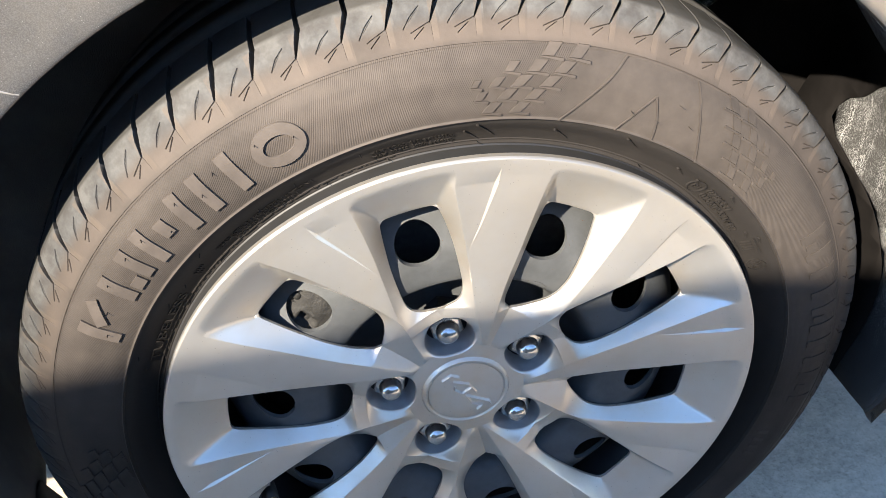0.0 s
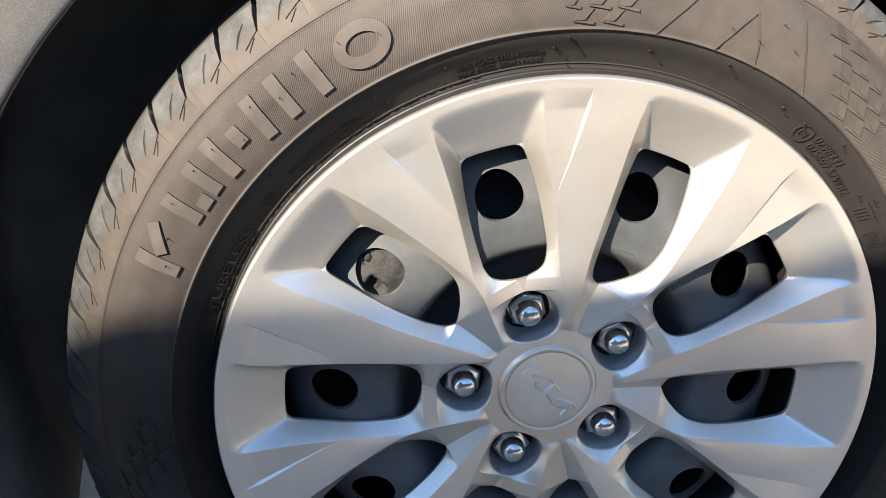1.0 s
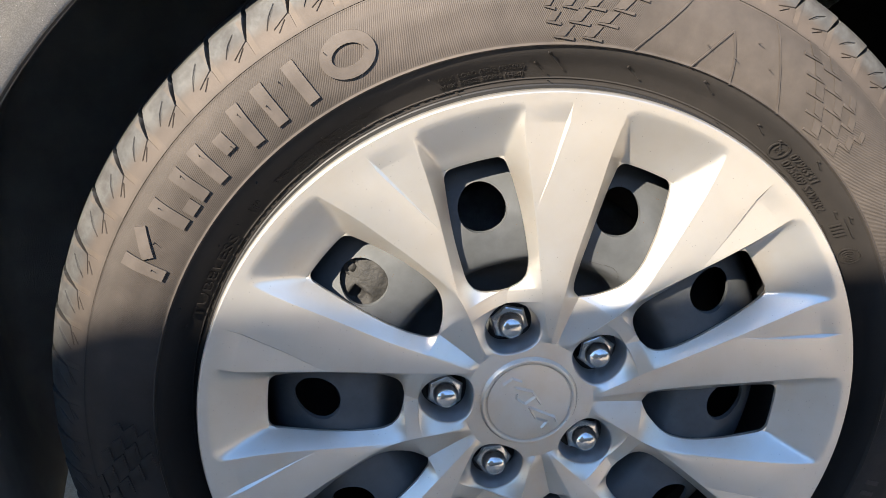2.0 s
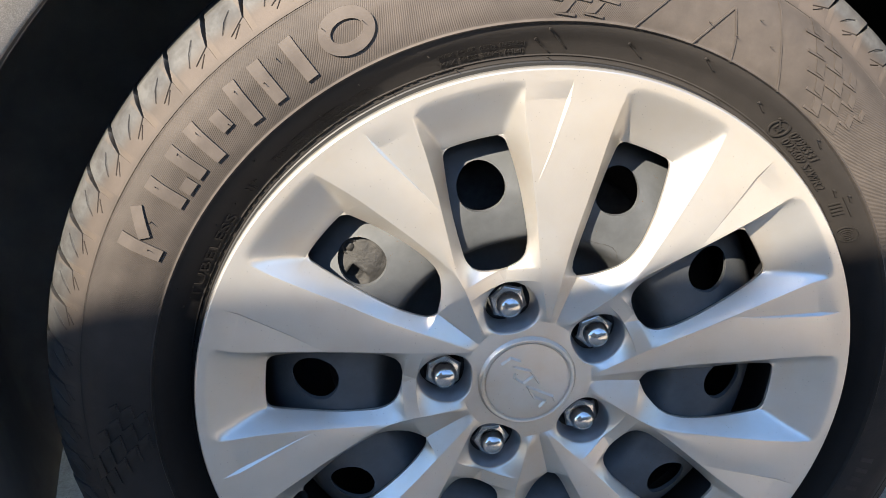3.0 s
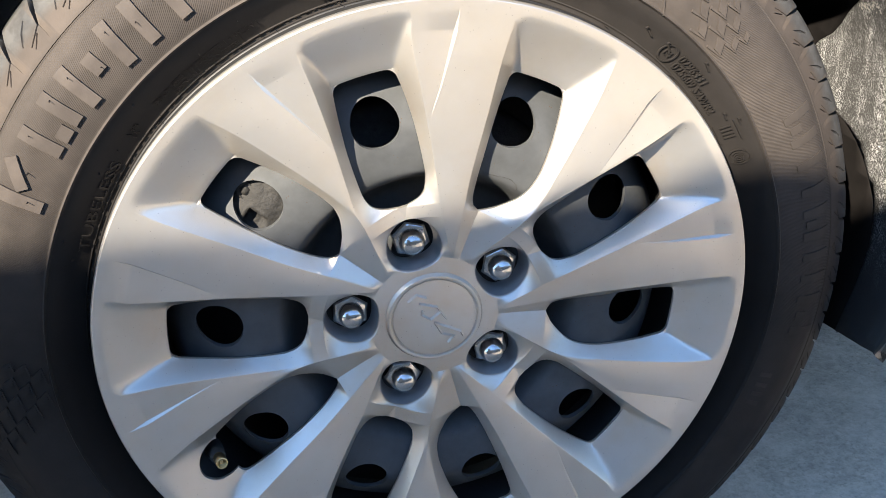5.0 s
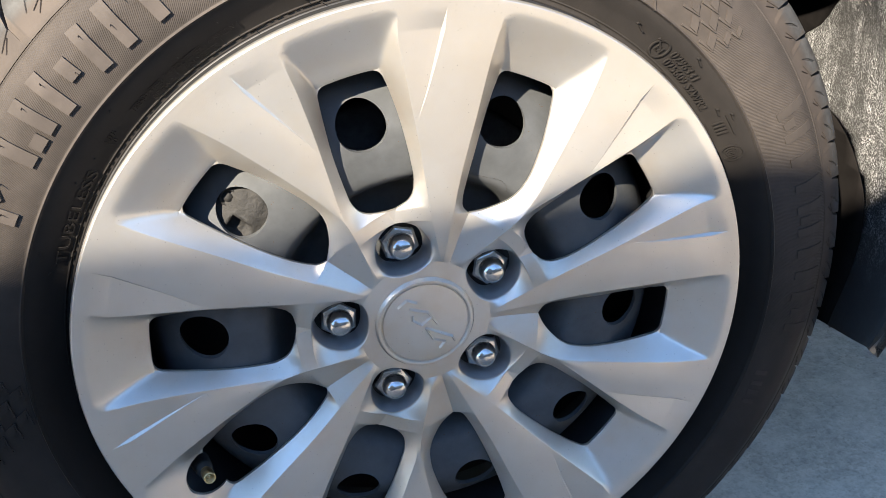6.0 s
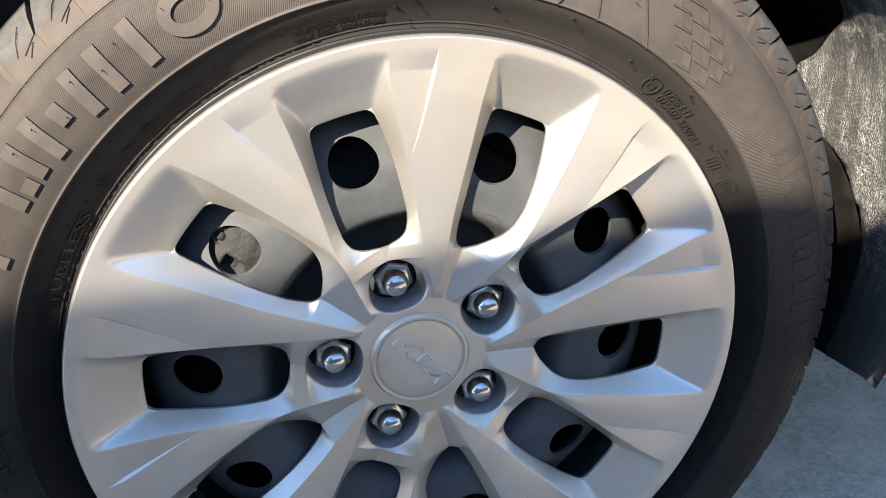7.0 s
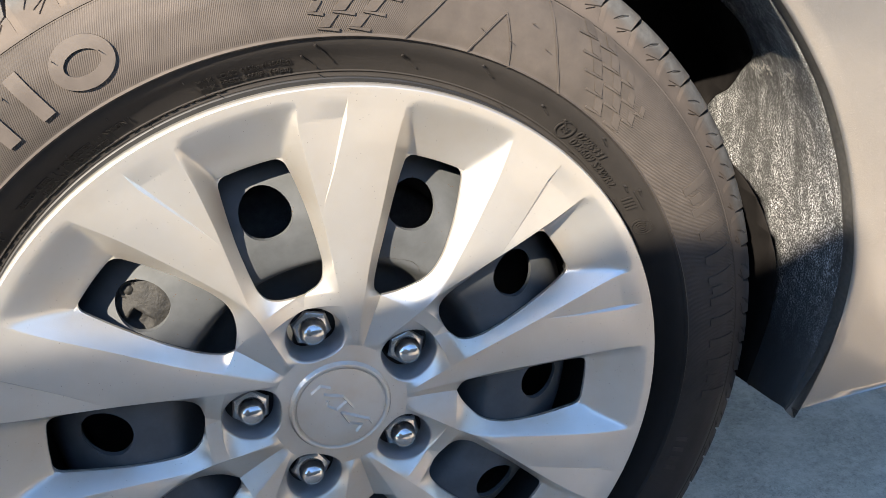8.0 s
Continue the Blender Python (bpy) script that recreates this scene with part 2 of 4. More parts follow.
def part(name, bm, material, parent, label="", smooth=True, at=(0, 0, 0)):
    me = bpy.data.meshes.new(name)
    bmesh.ops.recalc_face_normals(bm, faces=bm.faces)
    bm.to_mesh(me)
    bm.free()
    if smooth:
        me.shade_smooth()
    return thing(name, me, material, parent, label, at)


def curve_of(*pairs):
    """A smooth function through (x, y) pairs in rising x (monotone cubic)."""
    xs, ys = np.array([p[0] for p in pairs], float), np.array([p[1] for p in pairs], float)
    h, d = np.diff(xs), np.diff(ys) / np.diff(xs)
    m = np.concatenate(([d[0]], [0.0 if a * b <= 0 else 2 * a * b / (a + b) for a, b in zip(d, d[1:])], [d[-1]]))

    def f(x):
        x = min(max(x, xs[0]), xs[-1])
        i = min(int(np.searchsorted(xs, x, "right")) - 1, len(h) - 1)
        t = (x - xs[i]) / h[i]
        return (ys[i] * (2 * t**3 - 3 * t**2 + 1) + h[i] * m[i] * (t**3 - 2 * t**2 + t)
                + ys[i + 1] * (3 * t**2 - 2 * t**3) + h[i] * m[i + 1] * (t**3 - t**2))
    return f


def lathe(profile, steps, a0=0.0, a1=TAU):
    """Turn a profile of (radius, depth) about the axle (y)."""
    full = abs(a1 - a0 - TAU) < 1e-6
    n = steps if full else steps + 1
    verts, faces, k = [], [], len(profile)
    for i in range(n):
        a = a0 + (a1 - a0) * i / steps
        c, s = math.cos(a), math.sin(a)
        verts += [(r * c, y, r * s) for r, y in profile]
    for i in range(steps):
        j = (i + 1) % n
        for q in range(k - 1):
            faces.append((i * k + q, j * k + q, j * k + q + 1, i * k + q + 1))
    return verts, faces


# ---------------------------------------------------------------- ground and surroundings
def build_ground():
    bm = bmesh.new()
    bmesh.ops.create_grid(bm, x_segments=2, y_segments=2, size=400)
    ob = part("ground", bm, CONCRETE, None, "worn grey concrete yard slab, dusty and stained", False)
    tagged(ob, category="ground", kind="structure")


def slab(name, x0, x1, y0, y1, z0, z1, label):
    bm = bmesh.new()
    bmesh.ops.create_cube(bm, size=1)
    for v in bm.verts:
        v.co = (x0 if v.co.x < 0 else x1, y0 if v.co.y < 0 else y1, z0 if v.co.z < 0 else z1)
    bmesh.ops.bevel(bm, geom=list(bm.edges), offset=0.01, segments=1, affect="EDGES")
    tagged(part(name, bm, PLASTER, None, label, False), category="wall", kind="structure")


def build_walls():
    """Plain unseen walls added to shape the light. A low wall with a sloping end shades the lower half of the wheel."""
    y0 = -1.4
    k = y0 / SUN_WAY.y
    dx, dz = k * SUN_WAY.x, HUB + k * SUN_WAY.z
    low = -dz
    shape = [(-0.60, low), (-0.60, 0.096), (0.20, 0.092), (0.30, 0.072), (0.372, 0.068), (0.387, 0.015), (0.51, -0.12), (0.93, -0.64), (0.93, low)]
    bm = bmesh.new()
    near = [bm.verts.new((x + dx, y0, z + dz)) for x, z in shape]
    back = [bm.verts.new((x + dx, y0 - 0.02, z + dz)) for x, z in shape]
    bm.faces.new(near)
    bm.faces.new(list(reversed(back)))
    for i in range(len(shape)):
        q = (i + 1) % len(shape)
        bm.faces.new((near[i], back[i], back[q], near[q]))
    tagged(part("wall_south", bm, PLASTER, None, "plain grey plastered wall with a sloping end, unseen, added to cast shade", False), category="wall", kind="structure")
    # added out of view to block low sky and shade the ground before it
    slab("wall_far", -14, 14, -3.4, -3.2, 0.0, 1.6, "plain grey plastered wall, unseen, added to block low sky")


build_ground()
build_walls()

# ---------------------------------------------------------------- the car
car = tagged(new("car"), "champagne silver car parked on concrete with a silver wheel cover", "car")


def arch_r(deg):
    """Radius of the arch's lip; behind the wheel it turns forward below the axle."""
    sag = 0.0022 * max(0.0, 1 - ((deg - 44) / 16) ** 2)
    return 0.3712 - sag - 0.024 * (max(0.0, 8 - deg) / 20) ** 1.5 - 0.0010 * min(1.0, max(0.0, (deg - 90) / 20))


def body_side(lip):
    """The side of the body round the wheel arch with its tucked-under lower edge, or the folded lip of the arch."""
    verts, faces = [], []
    na, rows = 200, [0.0, 0.0015, 0.004, 0.012, 0.03, 0.06, 0.11, 0.18, 0.28, 0.42, 0.6, 0.85]
    low_z = -0.080
    for i in range(na + 1):
        deg = -13.5 + (191 + 13.5) * i / na
        a = radians(deg)
        ra = arch_r(deg)
        off = 0.001 * min(1.0, max(0.0, (deg - 60) / 50))     # the front arch stands a little farther out
        for r, y in ((ra + 0.006, 0.004 - off), (ra + 0.0015, -0.004 - off), (ra, -0.010 - off), (ra, -0.0172 - off)):
            verts.append((r * math.cos(a), y, r * math.sin(a)))
        for d in rows:
            r = ra + d
            x, z = r * math.cos(a), r * math.sin(a)
            y = -0.0185 - off - 0.0015 * min(1, d / 0.004) - 0.016 * min(1, d / 0.16)
            floor = low_z + 0.09 * max(0.0, x - 0.337) if x > 0 else low_z + 0.05 * min(1, max(0, -x - 0.4) / 0.1)
            z = max(z, floor)
            low = max(0.0, (0.05 - z) / 0.122)
            y += 0.010 * low ** 2.2
            verts.append((x, y, z))
    k = len(rows) + 4
    for i in range(na):
        for q in range(3) if lip else range(3, k - 1):
            faces.append((i * k + q, (i + 1) * k + q, (i + 1) * k + q + 1, i * k + q + 1))
    bm = bmesh.new()
    bm.from_mesh(mesh_of("tmp", verts, faces))
    bmesh.ops.delete(bm, geom=[v for v in bm.verts if not v.link_faces], context="VERTS")
    return bm


part("body_side", body_side(False), PAINT, car, "champagne silver metallic body panel round the wheel arch", at=(0, 0, HUB))
part("arch_lip", body_side(True), DUSTY_PLASTIC, car, "dusty black folded lip of the wheel arch", at=(0, 0, HUB))


def panel_seam():
    """The joint between two body panels, running forward from the arch; a paler silver strip stands for its sunlit
    edge.
    """
    bm = bmesh.new()
    rows = []
    for i in range(57):
        x, z = -0.2200 - 0.005 * i, 0.2992 + 0.00237 * i
        d = max(0.0, math.hypot(x, z) - 0.3702)
        y = -0.0195 - 0.0015 * min(1, d / 0.004) - 0.016 * min(1, d / 0.16)
        rows.append([bm.verts.new((x, y + dy, z + dz)) for dy, dz in ((0.0004, 0.0008), (-0.0006, 0.0003), (-0.0006, -0.0003), (0.0004, -0.0008))])
    for a, b in zip(rows, rows[1:]):
        for j in range(3):
            bm.faces.new((a[j], a[j + 1], b[j + 1], b[j]))
    return part("panel_seam", bm, SILVER, car, "bright edge of a body panel joint", False, (0, 0, HUB))


panel_seam()


# outline of the tyre's shadow on the liner: degrees, depth
SHADOW_EDGE = curve_of((-26, 0.055), (-5, 0.058), (1, 0.064), (4.6, 0.076), (6.4, 0.083), (8.2, 0.092), (10.0, 0.104), (11.7, 0.129), (13.3, 0.165), (15, 0.182), (17, 0.177), (19, 0.153), (22.6, 0.126), (27, 0.088), (30, 0.085), (35, 0.15), (42, 0.30), (60, 0.30))


def liner(inner):
    """Wheel-arch liner: a curved felt shell behind the arch, its rear end a hanging flap, with an inner piece coloured
    black for the tyre's shadow.
    """
    verts, faces = [], []
    n = 150
    prof = [(0.374, -0.006), (0.3765, 0.003), (0.3795, 0.016), (0.3835, 0.033), (0.387, 0.055), (0.3915, 0.077), (0.395, 0.095), (0.401, 0.123), (0.410, 0.157),
            (0.419, 0.192), (0.430, 0.24), (0.42, 0.262), (0.15, 0.275)]
    radius = curve_of(*[(y, r) for r, y in prof[:11]])
    end = 42.0 if inner else 200.3
    for i in range(n + 1):
        deg = -26 + (end + 26) * i / n
        a, edge = radians(deg), SHADOW_EDGE(deg)
        flat = min(1.0, max(0.0, (24 - deg) / 14))           # the rear wall stands straight
        for r, y in prof:
            if inner or y > edge:
                y = max(y, edge + 0.0005) if inner else edge
                r = radius(y) if y < 0.24 else r
            if y < 0.25:
                r += (0.375 - r) * flat * flat * (3 - 2 * flat)
            r -= (0.3712 - arch_r(max(deg, -13.5))) * max(0.0, 1 - (y + 0.006) / 0.11)
            x, z = r * math.cos(a), r * math.sin(a)
            if deg < 0:                                   # the flap's foot slopes inwards
                foot = -0.081 - 0.27 * min(max(y + 0.006, 0.0), 0.09)
                if z < foot:
                    x, z = math.sqrt(max(r * r - foot * foot, 0.0001)), foot
            verts.append((x, y, z))
    k = len(prof)
    for i in range(n):
        for q in range(k - 1):
            faces.append((i * k + q, (i + 1) * k + q, (i + 1) * k + q + 1, i * k + q + 1))
    bm = bmesh.new()
    bm.from_mesh(mesh_of("tmp", verts, faces))
    bmesh.ops.remove_doubles(bm, verts=bm.verts, dist=1e-5)
    me = bpy.data.meshes.new("arch_liner")
    bm.to_mesh(me)
    bm.free()
    me.shade_smooth()
    return me


for inner, name, mat, label in ((False, "arch_liner", LINER, "black felt wheel arch liner, grey with dried dust"), (True, "inner_liner", SHADOW_FELT, "inner felt liner, coloured black for the tyre's shadow")):
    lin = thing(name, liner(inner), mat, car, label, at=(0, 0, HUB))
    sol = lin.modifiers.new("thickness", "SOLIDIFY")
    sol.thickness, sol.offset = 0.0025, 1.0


def dried_mud():
    """A pale smear of dried mud on the liner."""
    bm = bmesh.new()
    rng = random.Random(8)
    path = [(24.2, 0.103), (25.3, 0.085), (25.9, 0.072), (25.5, 0.062), (26.6, 0.046), (26.5, 0.034), (27.5, 0.018)]
    rad = curve_of((0.0, 0.3765), (0.033, 0.3835), (0.077, 0.3915), (0.123, 0.401))
    for (d0, y0), (d1, y1) in zip(path, path[1:]):
        for i in range(26):
            t = rng.random()
            deg, y = d0 + (d1 - d0) * t + rng.gauss(0, 0.35), y0 + (y1 - y0) * t
            r, a, size = rad(y) - 0.0027, radians(deg), rng.uniform(0.0004, 0.0015)
            c = Vector((r * math.cos(a), y, r * math.sin(a)))
            n = -Vector((math.cos(a), -0.2, math.sin(a))).normalized()
            u = n.cross(Vector((0, 1, 0))).normalized()
            v = n.cross(u)
            ring = []
            for k in range(7):
                w = TAU * k / 7
                q = size * rng.uniform(0.6, 1.2)
                ring.append(bm.verts.new(c + u * q * math.cos(w) + v * q * math.sin(w)))
            tip = bm.verts.new(c + n * size * 0.15)
            for k in range(7):
                bm.faces.new((ring[k], ring[(k + 1) % 7], tip))
    ob = part("dried_mud", bm, MUD, car, "pale smear of dried mud", at=(0, 0, HUB))
    tagged(ob, kind="stuff")


dried_mud()


def deflector():
    """The liner's lower front end, a narrow curved flap."""
    verts, faces, k = [], [], 7
    for i in range(13):
        a = radians(198.3 + 20 * i / 12)
        for j in range(k):
            y = -0.006 + 0.118 * j / (k - 1)
            r = 0.376 + 0.19 * (y + 0.006) * 0.7
            verts.append((r * math.cos(a), y, r * math.sin(a)))
    for i in range(12):
        for j in range(k - 1):
            q = i * k + j
            faces.append((q, q + 1, q + k + 1, q + k))
    ob = thing("air_deflector", mesh_of("air_deflector", verts, faces), PLASTIC, car, "black plastic flap hanging before the wheel", at=(0, 0, HUB))
    sol = ob.modifiers.new("thickness", "SOLIDIFY")
    sol.thickness, sol.offset = 0.003, 1.0


deflector()


def underbody():
    """The dark closed underside and inner bay of the car behind the wheel, unseen, added to block light from behind."""
    bm = bmesh.new()
    bmesh.ops.create_cube(bm, size=1)
    for v in bm.verts:
        v.co = (0.4 + v.co.x * 2.9, 1.02 + v.co.y * 1.44, 0.70 + v.co.z * 0.98)
    bmesh.ops.bevel(bm, geom=list(bm.edges), offset=0.04, segments=2, affect="EDGES")
    return part("underbody", bm, PLASTIC, car, "black underside of the car", False)


underbody()

# ---------------------------------------------------------------- the wheel: steel disc
NUT0 = 100.4                     # angle of the uppermost wheel nut, degrees


def disc_with_holes(rows, yfun, holes, cols=7, rest=5, turn=0.0, count=10):
    """A turned disc with `count` round holes (centre radius, radius)."""
    rc, rh = holes
    verts, faces = [], []
    wedge = math.pi / count
    k = 2 * (cols + rest) + 1
    for r in rows:
        half = 0.0
        if abs(r - rc) < rh:
            half = math.asin(min(1, math.sqrt(rh * rh - (r - rc) ** 2) / r))
        us = [half * j / cols for j in range(cols + 1)] + [half + (wedge - half) * (j + 1) / rest for j in range(rest)]
        us = [-u for u in reversed(us[1:])] + us
        for c in range(count):
            for u in us:
                a = turn + c * TAU / count + u
                verts.append((r * math.cos(a), yfun(r), r * math.sin(a)))
    n = count * k
    for i in range(len(rows) - 1):
        hole = abs((rows[i] + rows[i + 1]) / 2 - rc) < rh
        for c in range(count):
            for j in range(k - 1):
                if hole and rest <= j < rest + 2 * cols:
                    continue
                a = i * n + c * k + j
                faces.append((a, a + 1, a + 1 + n, a + n))
    bm = bmesh.new()
    bm.from_mesh(mesh_of("tmp", verts, faces))
    bmesh.ops.remove_doubles(bm, verts=bm.verts, dist=1e-5)
    rim = [e for e in bm.edges if e.is_boundary and 0.1 < math.hypot(e.verts[0].co.x, e.verts[0].co.z) < 0.17]
    ex = bmesh.ops.extrude_edge_only(bm, edges=rim)
    for v in (g for g in ex["geom"] if isinstance(g, bmesh.types.BMVert)):
        v.co.y += 0.004
    return bm


def cosine(a, b, n):
    return [a + (b - a) * (0.5 - 0.5 * math.cos(math.pi * i / n)) for i in range(n + 1)]


disc_y = curve_of((0.02, 0.064), (0.070, 0.064), (0.078, 0.0638), (0.087, 0.062), (0.093, 0.051), (0.0975, 0.0395), (0.102, 0.0298), (0.107, 0.0237), (0.120, 0.0204), (0.128, 0.0195), (0.136, 0.0197), (0.1445, 0.0222),
                  (0.159, 0.0305), (0.172, 0.041), (0.186, 0.075))
disc_rows = [0.02, 0.04, 0.06, 0.07, 0.075, 0.08, 0.085, 0.09, 0.095, 0.098, 0.10, 0.102, 0.104, 0.106, 0.108, 0.11, 0.112, 0.115, 0.118, 0.122, 0.126] + cosine(0.129, 0.160, 16) + [0.163, 0.166, 0.17, 0.175, 0.18, 0.186]
wheel = part("wheel", disc_with_holes(disc_rows, disc_y, (0.1445, 0.0155), turn=radians(NUT0 + 0.7)), STEEL, car,
             "grey painted steel wheel behind a silver plastic cover", at=(0, 0, HUB))
wheel.data.set_sharp_from_angle(angle=radians(40))


def simple(name, profile, steps, material, label, parent=wheel):
    v, f = lathe(profile, steps)
    bm = bmesh.new()
    bm.from_mesh(mesh_of("tmp", v, f))
    return part(name, bm, material, parent, label)


simple("rim_barrel", [(0.2180, 0.0095), (0.2190, 0.0090), (0.2204, 0.0110), (0.2208, 0.0120), (0.2222, 0.012), (0.206, 0.016), (0.196, 0.04), (0.186, 0.07), (0.183, 0.18)], 120, GAP_STEEL, "steel rim barrel, coloured black for the shaded gap")
simple("brake_disc", [(0.03, 0.085), (0.135, 0.086), (0.138, 0.09), (0.138, 0.105)], 90, DARK_STEEL, "rough dark cast-iron brake disc")

# black disc added behind the holes so they look as dark as deep shade
simple("brake_shield", [(0.0, 0.112), (0.172, 0.112), (0.178, 0.12), (0.179, 0.20)], 90, PLASTIC, "black disc added behind the holes to keep them dark")


def caliper():
    """A rough cast lump seen through one of the wheel's holes."""
    verts, faces = [], []
    na, nr = 70, 44
    for i in range(na + 1):
        a = radians(112 + 52 * i / na)
        for j in range(nr + 1):
            r = 0.100 + 0.076 * j / nr
            e = min(i, na - i, j, nr - j)
            y = disc_y(r) + 0.0070 + 0.010 * max(0, 1 - e / 3) + 0.0014 * noise.noise((r * 90, a * 14, 0)) + 0.0007 * noise.noise((r * 500, a * 70, 3))
            if 139.6 < math.degrees(a) < 144 and 0.133 < r < 0.145:
                y += 0.008
            verts.append((r * math.cos(a), y, r * math.sin(a)))
    for i in range(na):
        for j in range(nr):
            k = i * (nr + 1) + j
            faces.append((k, k + 1, k + nr + 2, k + nr + 1))
    bm = bmesh.new()
    bm.from_mesh(mesh_of("tmp", verts, faces))
    edge = [e for e in bm.edges if e.is_boundary]
    ex = bmesh.ops.extrude_edge_only(bm, edges=edge)
    for v in (g for g in ex["geom"] if isinstance(g, bmesh.types.BMVert)):
        v.co.y = 0.09
    return part("brake_caliper", bm, CAST, wheel, "rough grey cast-iron brake caliper")


caliper()


def caliper_bolt():
    """A small round bolt head in its ring on the caliper."""
    v, f = lathe([(0.0, 0.0), (0.0028, 0.0), (0.0030, 0.0016), (0.0042, 0.0018), (0.0046, 0.0004), (0.0056, 0.0003), (0.0060, 0.004)], 24)
    bm = bmesh.new()
    bm.from_mesh(mesh_of("tmp", v, f))
    a = radians(BOLT[1])
    return part("caliper_bolt", bm, CAST, wheel, "small round bolt on the caliper", at=(BOLT[0] * math.cos(a), disc_y(BOLT[0]) + 0.0058, BOLT[0] * math.sin(a)))


BOLT = (0.154, 136.9)
caliper_bolt()


def hairline(name, pts, width, label):
    """A thin dark wandering line on the steel disc, through (radius mm, degrees) points."""
    rng = random.Random(5)
    bm = bmesh.new()
    rows = []
    for (r0, a0), (r1, a1) in zip(pts, pts[1:]):
        for i in range(8):
            t = i / 8
            r, a = (r0 + (r1 - r0) * t + rng.uniform(-0.25, 0.25)) / 1000, radians(a0 + (a1 - a0) * t + rng.uniform(-0.12, 0.12))
            w = width * rng.uniform(0.4, 1.2)
            rows.append([bm.verts.new((q * math.cos(a), disc_y(q) - h, q * math.sin(a))) for q, h in ((r - w, 0.0001), (r, 0.0003), (r + w, 0.0001))])
    for p, q in zip(rows, rows[1:]):
        for k in (0, 1):
            bm.faces.new((p[k], p[k + 1], q[k + 1], q[k]))
    return part(name, bm, DARK_STEEL, wheel, label)


# the scratch, as a thin dark strip on the disc
hairline("hair_strand", ((107.5, 66.9), (108.4, 62.1), (109.8, 57.9), (107.3, 54.8), (103.0, 52.6)), 0.0003, "thin dark scratch on the steel disc")
# ---------------------------------------------------------------- the wheel: tyre
side_y = curve_of((0.2208, 0.0108), (0.2225, 0.0108), (0.2245, 0.0099), (0.231, 0.0059), (0.2425, -0.0029), (0.255, -0.0056), (0.268, -0.0058), (0.279, -0.0034), (0.2885, 0.0025))


def sidewall_y(r):
    y = side_y(r)
    if 0.2435 < r < 0.2885:                        # the middle field stands a little proud of the bead zone
        y -= 0.0007 * min(1, (r - 0.2435) / 0.0006)
    for rib, half, high in ((0.2446, 0.0010, 0.0015), (0.2234, 0.0006, 0.0009), (0.2880, 0.0009, 0.0006)):
        if abs(r - rib) < half:
            y -= high * (1 - abs(r - rib) / half)
    return y


# the outer skin of the shoulder and tread, by mm along it
SKIN = [(0, 0.2885, 0.0025), (8, 0.2952, 0.0068), (16, 0.3020, 0.0110), (24, 0.3086, 0.0156), (27.5, 0.3112, 0.0182), (29.5, 0.3124, 0.0202), (34, 0.3136, 0.0246),
        (46, 0.3150, 0.0365), (70, 0.3158, 0.0610)]
skin_r = curve_of(*[(p[0], p[1]) for p in SKIN])
skin_y = curve_of(*[(p[0], p[2]) for p in SKIN])


def tyre_profile():
    p = [(0.2200, 0.015), (0.2202, 0.0105)]
    rs = sorted(set(np.round(np.concatenate((np.arange(0.2208, 0.2885, 0.0012), np.arange(0.2226, 0.2244, 0.0003),
                                              np.arange(0.2434, 0.2458, 0.0003), np.arange(0.2868, 0.2884, 0.0004))), 6)))
    p += [(r, sidewall_y(r)) for r in rs]
    # carcass under the shoulder blocks, then the ribs of the tread
    p += [(0.2883, 0.006), (0.298, 0.016), (0.3035, 0.027), (0.3065, 0.045), (0.3075, 0.0605), (0.3075, 0.0695), (0.3158, 0.0705), (0.3165, 0.097),
          (0.3075, 0.098), (0.3075, 0.107), (0.3165, 0.108), (0.3158, 0.134), (0.3075, 0.135), (0.3075, 0.144), (0.315, 0.145), (0.310, 0.185),
          (0.300, 0.199), (0.285, 0.208), (0.25, 0.213), (0.22, 0.200)]
    return p


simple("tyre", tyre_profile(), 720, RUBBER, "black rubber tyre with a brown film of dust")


def cut(p, b, pts, half, deep):
    """Depth in mm of a thin cut along a broken line, at p mm round the tyre and b mm along the skin."""
    best = 9.0
    for (x0, y0), (x1, y1) in zip(pts, pts[1:]):
        dx, dy = x1 - x0, y1 - y0
        t = min(1, max(0, ((p - x0) * dx + (b - y0) * dy) / (dx * dx + dy * dy)))
        best = min(best, math.hypot(p - x0 - t * dx, b - y0 - t * dy))
    return deep * min(1.0, 1.7 * (1 - best / half)) if best < half else 0.0


